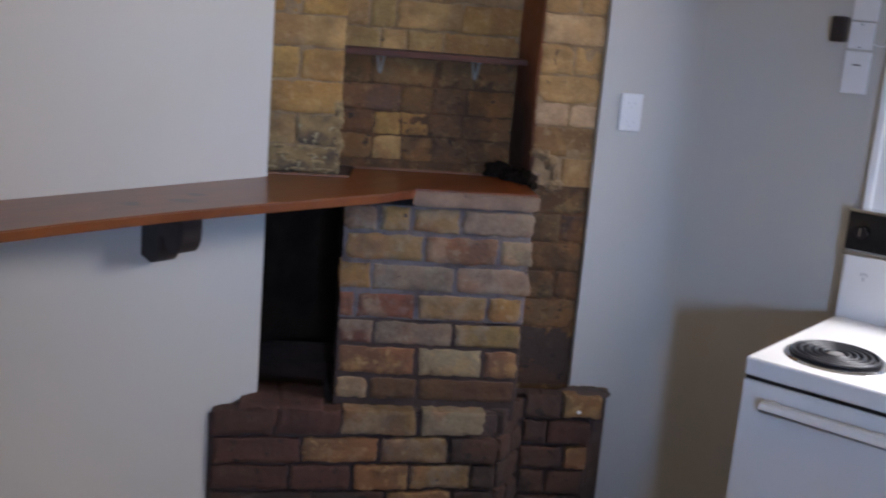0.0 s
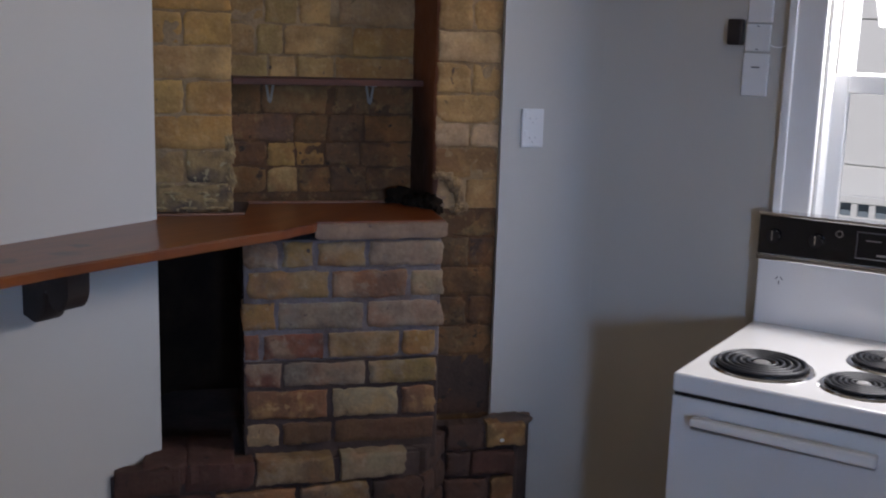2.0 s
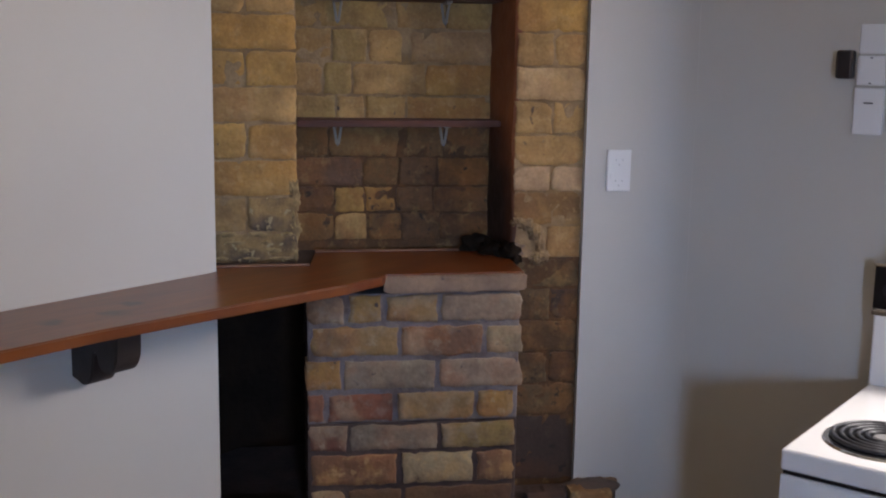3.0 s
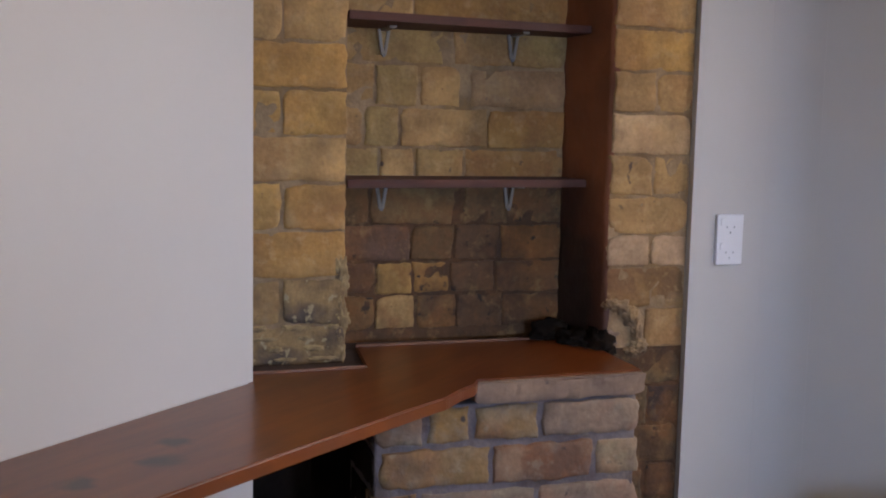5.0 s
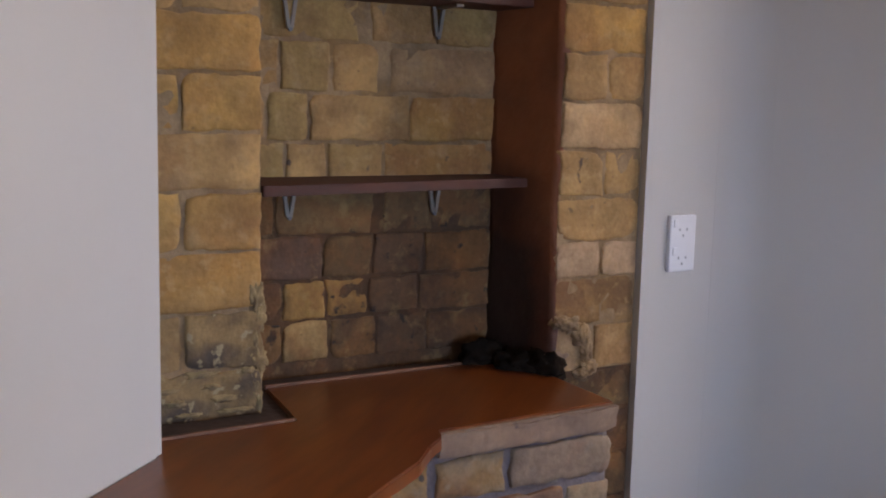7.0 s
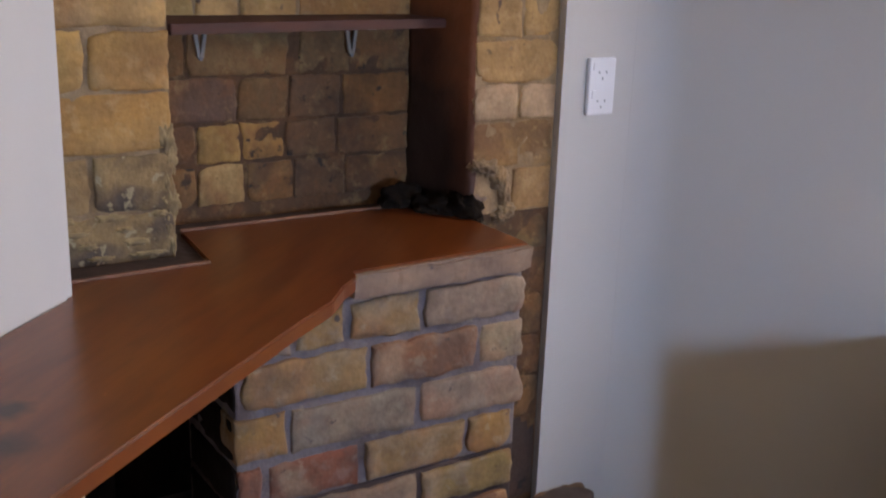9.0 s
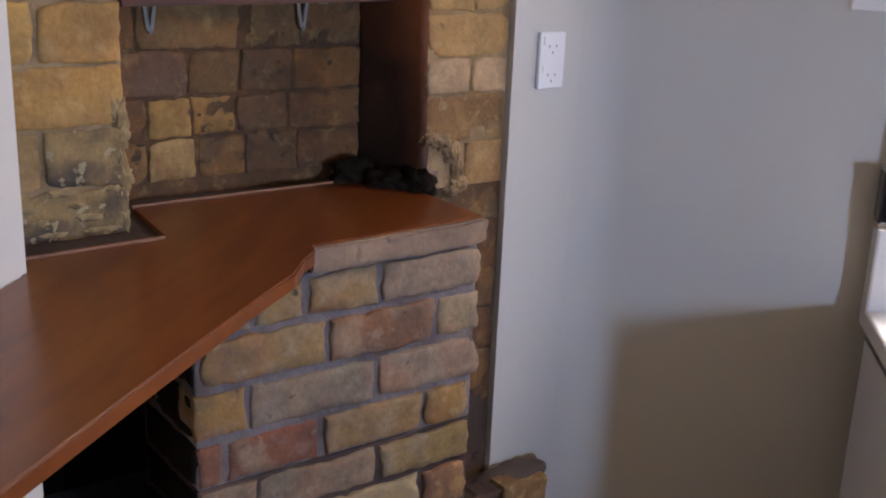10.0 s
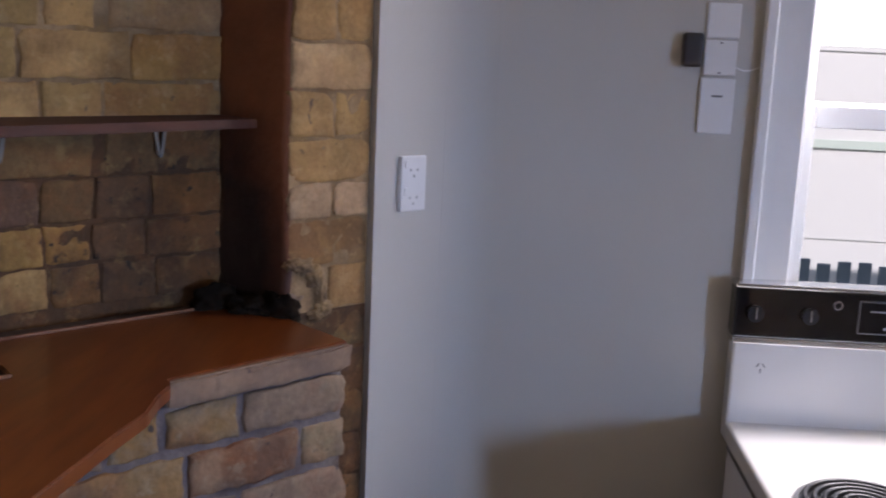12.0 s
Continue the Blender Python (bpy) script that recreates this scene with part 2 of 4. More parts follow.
# near-black patch low on the splayed side of the niche
dark_patch(REVEAL, (0.2, 0.36, 1.16), (0.2, 0.15, 0.30), (0.012, 0.008, 0.006))
CORBEL = mat("corbel_timber", (0.030, 0.020, 0.018), 0.5, var=(0.015, 0.01, 0.009), scale=12, amount=0.6, bump=0.2)
CAPM = mat("cap_mortar", (0.27, 0.175, 0.115), 0.9, var=(0.16, 0.105, 0.078), scale=11, amount=0.7, bump=0.8, bump_scale=60, fine=0.4,
           spots=(0.10, 0.07, 0.06), spot_scale=26, spot_at=0.68)
ENAMEL = mat("white_enamel", (0.80, 0.79, 0.78), 0.16, var=(0.74, 0.72, 0.69), scale=3, amount=0.5, bump=0.02, bump_scale=30, coat=0.4)
BLACKG = mat("black_panel", (0.008, 0.008, 0.010), 0.12, bump=0.02, coat=0.3)
BLACKM = mat("black_enamel", (0.008, 0.008, 0.010), 0.3, bump=0.1)
CHROME = mat("chrome", (0.72, 0.72, 0.72), 0.2, metal=1.0, bump=0.03)
STEEL = mat("dull_steel", (0.45, 0.44, 0.43), 0.4, metal=1.0, bump=0.1)
PLASTIC = mat("white_plastic", (0.78, 0.77, 0.76), 0.35, bump=0.02)
DARKP = mat("dark_plastic", (0.022, 0.015, 0.015), 0.4, bump=0.05)
MARK = mat("print_grey", (0.16, 0.15, 0.15), 0.6, bump=0.0)
FACADE = mat("weatherboard_paint", (0.86, 0.86, 0.84), 0.6, bump=0.05)
GRASS = mat("ground_grass", (0.07, 0.09, 0.035), 0.95, var=(0.12, 0.10, 0.06), scale=3, amount=0.7, bump=0.5)
SOOT.node_tree.nodes["Principled BSDF"].inputs["Specular IOR Level"].default_value = 0.05
BLACKBRICK.node_tree.nodes["Principled BSDF"].inputs["Specular IOR Level"].default_value = 0.1
glass = bpy.data.materials.new("glass")
glass.use_nodes = True
gp = glass.node_tree.nodes["Principled BSDF"]
gp.inputs["Transmission Weight"].default_value, gp.inputs["Roughness"].default_value, gp.inputs["IOR"].default_value = 1.0, 0.0, 1.02


# ---- mesh helpers ----
def part(name, bm, material, parent=None, label="", m=None, smooth=False):
    me = bpy.data.meshes.new(name)
    bmesh.ops.recalc_face_normals(bm, faces=bm.faces)
    bm.to_mesh(me)
    bm.free()
    me.materials.append(material)
    if smooth:
        for f in me.polygons:
            f.use_smooth = True
    ob = new(name, me)
    if parent is not None:
        ob.parent = parent
    if m is not None:
        ob.matrix_local = m
    if label:
        ob["label"] = label
    return ob


def empty(name, m, label, category, group="", kind=""):
    ob = new(name)
    ob.empty_display_size = 0.05
    ob.matrix_world = m
    return tagged(ob, label, category, group, kind)


def add_box(bm, x0, x1, y0, y1, z0, z1, bevel=0.0, seg=2):
    r = bmesh.ops.create_cube(bm, size=1)
    bmesh.ops.transform(bm, verts=r["verts"], matrix=Matrix.LocRotScale(((x0 + x1) / 2, (y0 + y1) / 2, (z0 + z1) / 2), None, (abs(x1 - x0), abs(y1 - y0), abs(z1 - z0))))
    if bevel:
        es = list({e for v in r["verts"] for e in v.link_edges})
        bmesh.ops.bevel(bm, geom=es, offset=bevel, segments=seg, affect="EDGES", profile=0.5)
    return bm


def box(x0, x1, y0, y1, z0, z1, bevel=0.0, seg=2):
    return add_box(bmesh.new(), x0, x1, y0, y1, z0, z1, bevel, seg)


def prism(points, z0, z1, bevel=0.0, seg=2):
    """An upright prism over a plan outline."""
    bm = bmesh.new()
    f = bm.faces.new([bm.verts.new((x, y, z0)) for x, y in points])
    r = bmesh.ops.extrude_face_region(bm, geom=[f])
    bmesh.ops.translate(bm, verts=[v for v in r["geom"] if isinstance(v, bmesh.types.BMVert)], vec=(0, 0, z1 - z0))
    if bevel:
        bmesh.ops.bevel(bm, geom=list(bm.edges), offset=bevel, segments=seg, affect="EDGES")
    return bm


def cyl(r, h, seg=24, r2=None, bevel=0.0):
    bm = bmesh.new()
    bmesh.ops.create_cone(bm, cap_ends=True, segments=seg, radius1=r, radius2=r if r2 is None else r2, depth=h)
    if bevel:
        bmesh.ops.bevel(bm, geom=[e for e in bm.edges if len(e.link_faces) == 2 and e.calc_face_angle() > 0.8], offset=bevel, segments=2, affect="EDGES")
    return bm


def torus(R, r, seg=40, ring=8):
    bm = bmesh.new()
    vs = [[bm.verts.new(((R + r * math.cos(b)) * math.cos(a), (R + r * math.cos(b)) * math.sin(a), r * math.sin(b)))
           for b in (2 * math.pi * j / ring for j in range(ring))] for a in (2 * math.pi * i / seg for i in range(seg))]
    for i in range(seg):
        for j in range(ring):
            bm.faces.new((vs[i][j], vs[(i + 1) % seg][j], vs[(i + 1) % seg][(j + 1) % ring], vs[i][(j + 1) % ring]))
    return bm


def wall_with_hole(length0, length1, height, hole, thick):
    """Wall slab from x length0 to length1, y 0 to -thick, with one rectangular opening."""
    bm = bmesh.new()
    xs = [length0, hole[0], hole[1], length1] if hole else [length0, length1]
    zs = [0, hole[2], hole[3], height] if hole else [0, height]
    grid = {}
    for i, x in enumerate(xs):
        for k, z in enumerate(zs):
            grid[i, k] = (bm.verts.new((x, 0, z)), bm.verts.new((x, -thick, z)))
    for i in range(len(xs) - 1):
        for k in range(len(zs) - 1):
            if hole and i == 1 and k == 1:
                for p, q in (((1, 1), (2, 1)), ((2, 1), (2, 2)), ((2, 2), (1, 2)), ((1, 2), (1, 1))):
                    bm.faces.new((grid[p][0], grid[q][0], grid[q][1], grid[p][1]))
                continue
            for s in (0, 1):
                bm.faces.new([grid[p][s] for p in ((i, k), (i + 1, k), (i + 1, k + 1), (i, k + 1))])
    n, k = len(xs) - 1, len(zs) - 1
    for seq in ([(i, 0) for i in range(n + 1)], [(i, k) for i in range(n + 1)], [(0, j) for j in range(k + 1)], [(n, j) for j in range(k + 1)]):
        for p, q in zip(seq, seq[1:]):
            bm.faces.new((grid[p][0], grid[q][0], grid[q][1], grid[p][1]))
    return bm


def structure(name, bm, material, m=None, label="", category="", smooth=False):
    ob = part(name, bm, material, None, "", m, smooth)
    return tagged(ob, label, category, "", "structure")


# ---- the room's shell ----
def plan(p):
    return (p.x, p.y)


corners = [C - A * (LA + 0.2) - B * 0.4, C + A * 0.4 - B * 0.4, C + A * 0.4 + B * (LB + 0.2), C - A * (LA + 0.2) + B * (LB + 0.2)]
structure("floor", prism([plan(p) for p in corners], -0.1, 0.0), FLOORM, None, "brown timber board floor of the kitchen", "floor")
structure("ceiling", prism([plan(p) for p in corners], CEIL, CEIL + 0.1), CEILM, None, "plain off-white ceiling", "ceiling")
structure("wall_bar", wall_with_hole(-LA + (C - E).length - 0.05, 0.0, CEIL, None, 0.035), WALL, M_BAR, "cream painted plaster wall behind the timber bar", "wall")
structure("wall_window", wall_with_hole(0.0, LB, CEIL, WIN, 0.14), WALL, M_WIN, "cream painted wall with a sash window", "wall")
structure("wall_strip", box(0.412, 0.66, 0.19, 0.33, 0, CEIL), WALL, None, "narrow cream painted wall strip beside the brick chimney", "wall")
cove_pts = 24
cove = [Vector((0.592, 0.1896, 0)).lerp(Vector((0.655, 0.1896, 0)), k / cove_pts).lerp(Vector((0.655, 0.1896, 0)).lerp(W + B * 0.075 - A * 0.0006, k / cove_pts), k / cove_pts) for k in range(cove_pts + 1)]
bm = prism([plan(p) for p in cove] + [plan(W + B * 0.075 + A * 0.03), (0.66, 0.24), (0.592, 0.22)], 0.0, CEIL)
structure("wall_cove", bm, WALL, None, "rounded plaster corner between the painted walls", "wall")
structure("wall_back", wall_with_hole(0.0, LA, CEIL, BACKWIN, 0.15), WALL, M_BACK, "plain cream wall with a window", "wall")
structure("wall_end", wall_with_hole(0.0, LB, CEIL, None, 0.15), WALL, M_END, "plain cream wall closing the kitchen", "wall")
# near-black brick lines the opening under the bar
structure("wall_behind_bar", wall_with_hole(-LA, 0.75, CEIL, None, 0.1), BLACKBRICK, M_BAR @ pose(0, -0.36, 0), "dark rear wall of the chimney", "wall")
structure("wall_chimney_rear", box(-1.0, 0.9, 0.8, 0.9, 0, CEIL), BLACKBRICK, None, "dark rear wall of the fireplace", "wall")
structure("baseboard_window", box(0.0, 0.6, 0.001, 0.02, 0.0, 0.13, 0.004), TRIM, M_WIN, "white painted skirting board", "baseboard")

# ---- chimney of old yellow bricks ----
PIER, NICHE = 0.203, 0.39                  # faces of the piers and of the niche's back
chimney = empty("brick_chimney", Matrix.Translation((0, 0.3, 0)), "old corner chimney of yellow bricks with a shelved niche", "chimney", "", "structure")


def at_chimney(ob):
    ob.matrix_parent_inverse = chimney.matrix_world.inverted()
    return ob


def backing(name, x0, x1, y0, y1, z0, z1, material, label=""):
    return at_chimney(part(name, box(x0, x1, y0, y1, z0, z1), material, chimney, label))


backing("pier_core", -0.60, -0.355, PIER + 0.0045, NICHE + 0.2, TOP - 0.07, CEIL, MORTAR)
backing("pier_core", 0.222, 0.411, PIER + 0.0045, NICHE + 0.2, TOP, CEIL, MORTAR)
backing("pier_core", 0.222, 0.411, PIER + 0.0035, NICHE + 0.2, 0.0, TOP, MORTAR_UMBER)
backing("niche_core", -0.355, 0.222, NICHE + 0.0045, NICHE + 0.16, 1.495, CEIL, MORTAR)
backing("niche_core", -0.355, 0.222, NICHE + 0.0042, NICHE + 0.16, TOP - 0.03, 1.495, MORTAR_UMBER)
bm = bmesh.new()
SPLAY = 0.188                              # where the splayed side meets the niche's back
rows = 60
side = [[bm.verts.new((0.2215 + (SPLAY - 0.2215) * u, PIER + 0.004 + (NICHE + 0.01 - PIER - 0.004) * u, TOP - 0.03 + (CEIL - TOP + 0.03) * k / rows)) for u in (i / 10 for i in range(11))] for k in range(rows + 1)]
for k in range(rows):
    for i in range(10):
        bm.faces.new((side[k][i], side[k][i + 1], side[k + 1][i + 1], side[k + 1][i]))
for v in bm.verts:
    d = noise.noise_vector(v.co * 9) * 0.007 + noise.noise_vector(v.co * 31) * 0.003
    v.co += Vector((-abs(d.x), d.y * (0.3 if v.co.y < PIER + 0.01 else 1.0), 0))
r = bmesh.ops.extrude_face_region(bm, geom=bm.faces[:])
bmesh.ops.translate(bm, verts=[v for v in r["geom"] if isinstance(v, bmesh.types.BMVert)], vec=(0.04, 0.004, 0))
at_chimney(part("niche_reveal", bm, REVEAL, chimney, "red-brown painted side of the niche, near-black at the foot", None, True))

TAN, YEL, OCH, PALE = (0.54, 0.32, 0.115), (0.57, 0.32, 0.085), (0.52, 0.275, 0.07), (0.60, 0.39, 0.19)
PINK, GREY, RED, DKR = (0.50, 0.345, 0.235), (0.40, 0.30, 0.205), (0.36, 0.105, 0.05), (0.13, 0.05, 0.035)
BRN, DRK, OLV, CRM = (0.23, 0.115, 0.05), (0.06, 0.035, 0.026), (0.46, 0.30, 0.10), (0.58, 0.45, 0.26)
ORG, SMK, BLU = (0.38, 0.16, 0.038), (0.24, 0.125, 0.042), (0.06, 0.05, 0.05)
UMB, DRD = (0.36, 0.205, 0.075), (0.26, 0.085, 0.05)
rng = random.Random(7)


def brick_mesh(w, h, d, seed, rough=1.0):
    """A worn brick with chipped edges: front towards -y, centred on the front's middle."""
    nx = 8 if w < 0.1 else 14
    nz = 7
    bm = bmesh.new()
    grid = []
    inset = 0.0026
    us = [-1] + [-1 + 2 * (inset / w) + (2 - 4 * inset / w) * i / (nx - 2) for i in range(nx - 1)] + [1]
    vs = [-1] + [-1 + 2 * (inset / h) + (2 - 4 * inset / h) * k / (nz - 2) for k in range(nz - 1)] + [1]
    chips = [(sx, sz, max(0.0, 1.6 * noise.noise(Vector((seed * 7.3, sx * 3.1 + 0.3, sz * 5.7 + 0.4))) - 0.1)) for sx in (-1, 1) for sz in (-1, 1)]
    for u in us:
        row = []
        for v in vs:
            x, z = u * w / 2, v * h / 2
            rim = abs(u) > 0.999 or abs(v) > 0.999
            y = 0.0022 if rim else 0.0
            for sx, sz, k in chips:
                q = max(0.0, 1 - Vector((x - sx * w / 2, z - sz * h / 2)).length / (0.004 + 0.024 * k))
                y += q * q * 0.012 * k
                x -= sx * q * 0.006 * k
                z -= sz * q * 0.006 * k
            k1 = noise.noise_vector(Vector((x * 14 + seed * 3.1, seed * 1.7, z * 14)))
            k2 = noise.noise_vector(Vector((x * 45 + seed, seed * 2.3, z * 45)))
            k3 = noise.noise_vector(Vector((x * 120 + seed, seed * 1.3, z * 120)))
            x += (k1.x * 0.0035 + k2.x * 0.0042 + k3.x * 0.0026) * rough * (0.45 if abs(u) < 0.999 else 1.0)
            z += (k1.z * 0.0032 + k2.z * 0.0036 + k3.z * 0.0026) * rough * (0.5 if abs(v) < 0.999 else 1.0)
            y += (k1.y * 0.004 + k2.y * 0.0035 + k3.y * 0.0018) * rough
            row.append(bm.verts.new((x, y, z)))
        grid.append(row)
    for i in range(nx):
        for k in range(nz):
            bm.faces.new((grid[i][k], grid[i + 1][k], grid[i + 1][k + 1], grid[i][k + 1]))
    rim = [grid[i][0] for i in range(nx)] + [grid[nx][k] for k in range(nz)] + [grid[i][nz] for i in range(nx, 0, -1)] + [grid[0][k] for k in range(nz, 0, -1)]
    back = [bm.verts.new((v.co.x, d, v.co.z)) for v in rim]
    for i in range(len(rim)):
        j = (i + 1) % len(rim)
        bm.faces.new((rim[i], rim[j], back[j], back[i]))
    return bm


def lay(x0, x1, z0, z1, y, colour, depth=0.05, turn=0.0, parent=None, proud=0.0, rough=1.0, name="brick", material=None):
    seed = rng.random() * 90
    ob = part(name, brick_mesh(x1 - x0, z1 - z0, depth, seed, rough), material or (BRICK if sum(colour) > 0.235 else BRICK_DARK), parent or chimney)
    for f in ob.data.polygons:
        f.use_smooth = abs(f.normal.y) > 0.75
    ob.matrix_parent_inverse = (parent or chimney).matrix_world.inverted()
    ob.matrix_basis = pose((x0 + x1) / 2, y - proud, (z0 + z1) / 2, 0, rng.uniform(-0.7, 0.7), turn)
    k = rng.uniform(0.92, 1.08)
    ob.color = (*(min(1, c * k) for c in colour), 1)
    return ob


def course(z0, z1, y, cells, joint=0.003, **kw):
    """One course: cells of (left, right, colour)."""
    for a, b, c in cells:
        lay(a + joint, b - joint, z0 + joint * 1.2, z1 - joint * 1.2, y, c, proud=rng.uniform(-0.003, 0.003), **kw)


# left pier: courses from the bar upwards
z = 1.125
left_rows = [(0.082, 0, BLU), (0.095, 1, (0.42, 0.26, 0.10)), (0.096, 0, OCH), (0.094, 1, YEL), (0.092, 0, TAN), (0.092, 1, YEL), (0.092, 0, OCH), (0.09, 1, TAN),
             (0.09, 0, YEL), (0.09, 1, OCH), (0.09, 0, YEL), (0.09, 1, TAN), (0.09, 0, OCH), (0.09, 1, YEL), (0.09, 0, TAN), (0.09, 1, YEL)]
zl = z
for h, split, c in left_rows:
    cells = [(-0.575, -0.482, c), (-0.482, -0.352, c)] if split else [(-0.575, -0.352, c)]
    if 1.2 < zl < 1.22:
        course(zl, zl + h, PIER, cells[1:], joint=0.0026, material=FLAKE)
        cells = cells[:1]
    course(zl, zl + h, PIER, cells, joint=0.0026, material=FLAKE if c == BLU else None)
    zl += h
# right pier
# pier bricks below the bar are a darker umber
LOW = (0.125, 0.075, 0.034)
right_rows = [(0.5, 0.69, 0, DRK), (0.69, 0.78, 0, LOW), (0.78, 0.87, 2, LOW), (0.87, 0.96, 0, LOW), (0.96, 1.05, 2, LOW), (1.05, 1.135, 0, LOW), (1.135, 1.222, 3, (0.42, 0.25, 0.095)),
              (1.222, 1.315, 0, SMK), (1.315, 1.385, 1, (0.52, 0.34, 0.19)), (1.385, 1.468, 0, TAN), (1.468, 1.556, 1, TAN), (1.556, 1.646, 0, PALE), (1.646, 1.735, 1, TAN), (1.735, 1.825, 0, YEL)]
zr = 1.825
while zr < 2.5:
    right_rows.append((zr, zr + 0.09, len(right_rows) % 2, TAN))
    zr += 0.09
for z0, z1, kind, c in right_rows:
    cells = {0: [(0.22, 0.41, c)], 1: [(0.22, 0.322, c), (0.322, 0.41, c)], 2: [(0.222, 0.33, c), (0.33, 0.41, DRK)], 3: [(0.315, 0.41, c)]}[kind]
    course(z0, z1, PIER, cells, joint=0.0026, material=UMBER_BRICK if c == LOW else None)
# back of the niche: courses below and above the lower shelf
niche_rows = [
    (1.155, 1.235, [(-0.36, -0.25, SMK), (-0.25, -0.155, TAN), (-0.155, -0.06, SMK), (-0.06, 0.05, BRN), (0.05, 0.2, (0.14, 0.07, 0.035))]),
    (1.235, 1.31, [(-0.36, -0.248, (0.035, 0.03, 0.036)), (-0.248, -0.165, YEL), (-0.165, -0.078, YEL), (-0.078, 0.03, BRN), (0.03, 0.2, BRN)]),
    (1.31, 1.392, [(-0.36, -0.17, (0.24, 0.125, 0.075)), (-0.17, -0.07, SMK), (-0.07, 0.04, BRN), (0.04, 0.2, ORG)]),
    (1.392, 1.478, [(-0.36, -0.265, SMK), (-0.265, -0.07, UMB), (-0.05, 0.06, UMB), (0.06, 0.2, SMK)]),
    (1.478, 1.562, [(-0.36, -0.245, OLV), (-0.245, -0.165, TAN), (-0.165, -0.05, OLV), (-0.05, 0.2, OCH)]),
    (1.562, 1.65, [(-0.36, -0.28, TAN), (-0.28, -0.2, OLV), (-0.2, 0.005, TAN), (0.005, 0.2, OCH)]),
    (1.65, 1.742, [(-0.36, -0.255, OLV), (-0.255, -0.16, OLV), (-0.155, -0.06, TAN), (-0.04, 0.2, (0.50, 0.30, 0.14))]),
    (1.742, 1.83, [(-0.36, -0.1, OLV), (-0.08, 0.06, TAN), (0.06, 0.2, OLV)]),
]
zr = 1.83
while zr < 2.5:
    s = rng.uniform(-0.2, 0.0)
    niche_rows.append((zr, zr + 0.09, [(-0.36, s, TAN), (s, 0.2, OCH)]))
    zr += 0.09
# bricks below the lower shelf are umber and scaled darker
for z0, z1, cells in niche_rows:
    course(z0, z1, NICHE, [(a, b if b < 0.199 else 0.193, tuple(v * (0.88 if z0 > 1.47 else 0.8 if c in (YEL, TAN) else 0.6) for v in c)) for a, b, c in cells], joint=0.0026, material=UMBER_BRICK if z0 < 1.47 else None)

# ---- brick block that carries the bar, and the hearth ----
block = empty("brick_block", Matrix.Translation((-0.07, 0.1, 0)), "mortared block of reclaimed yellow, grey and red bricks under the bar", "brick pier", "", "structure")
hearth = empty("hearth", Matrix.Translation((-0.05, 0.05, 0)), "low rough hearth of dark bricks", "hearth", "", "structure")


def under(name, bm, material, parent, label=""):
    ob = part(name, bm, material, parent, label)
    ob.matrix_parent_inverse = parent.matrix_world.inverted()
    return ob


under("core", box(-0.334, 0.202, 0.006, 0.23, 0.75, 1.083, 0.004), MORTAR_GREY, block)
under("core", box(-0.334, 0.202, 0.006, 0.23, 0.45, 0.75, 0.004), MORTAR_DARK, block)
PX = 0.565 / 357


def bx(p):
    return -0.352 + (p - 374) * PX


def BLK(c):
    return tuple(0.5 * v for v in c)


block_rows = [
    (1.005, 1.085, [(374, 447, BRN), (447, 505, YEL), (505, 594, TAN), (594, 731, PINK)]),
    (0.920, 1.003, [(380, 530, TAN), (530, 667, (0.42, 0.175, 0.075)), (667, 732, CRM)]),
    (0.833, 0.918, [(372, 440, OCH), (440, 592, GREY), (592, 732, PINK)]),
    (0.750, 0.832, [(376, 415, DRD), (415, 524, RED), (524, 655, TAN), (655, 720, OCH)]),
    (0.672, 0.749, [(376, 450, DRD), (450, 596, GREY), (596, 722, OLV)]),
    (0.580, 0.671, [(380, 530, (0.30, 0.125, 0.06)), (534, 655, CRM), (655, 722, (0.32, 0.15, 0.085))]),
    (0.505, 0.579, [(380, 448, CRM), (448, 538, BRN), (538, 720, BRN)]),
]
for z0, z1, cells in block_rows:
    for a, b, c in cells:
        lay(bx(a) + (0.006 if a > 400 else 0.018), bx(b) - 0.006, z0 + 0.0065, z1 - 0.0065, 0.0, BLK(c), depth=0.06, parent=block, proud=rng.uniform(-0.002, 0.004), rough=1.25, material=BLOCKB if z0 > 0.6 else None)
# near-black bricks on the block's side that faces the dark opening
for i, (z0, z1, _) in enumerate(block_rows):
    lay(-0.1, 0.1, z0 + 0.006, z1 - 0.006, 0.0, SMK, depth=0.04, parent=block, material=BLACKBRICK).matrix_basis = pose(-0.338, 0.11, (z0 + z1) / 2, 0, 0, -90)

HEARTH = [(-0.64, -0.068), (-0.30, -0.048), (0.155, -0.018), (0.20, 0.03), (0.245, 0.112), (0.475, 0.112), (0.528, 0.16), (0.535, 0.2), (0.41, 0.30), (0.41, 0.6), (-0.7, 0.6), (-0.72, -0.075)]
under("core", prism(HEARTH, 0.0, 0.484, 0.008), MORTAR_DARK, hearth)


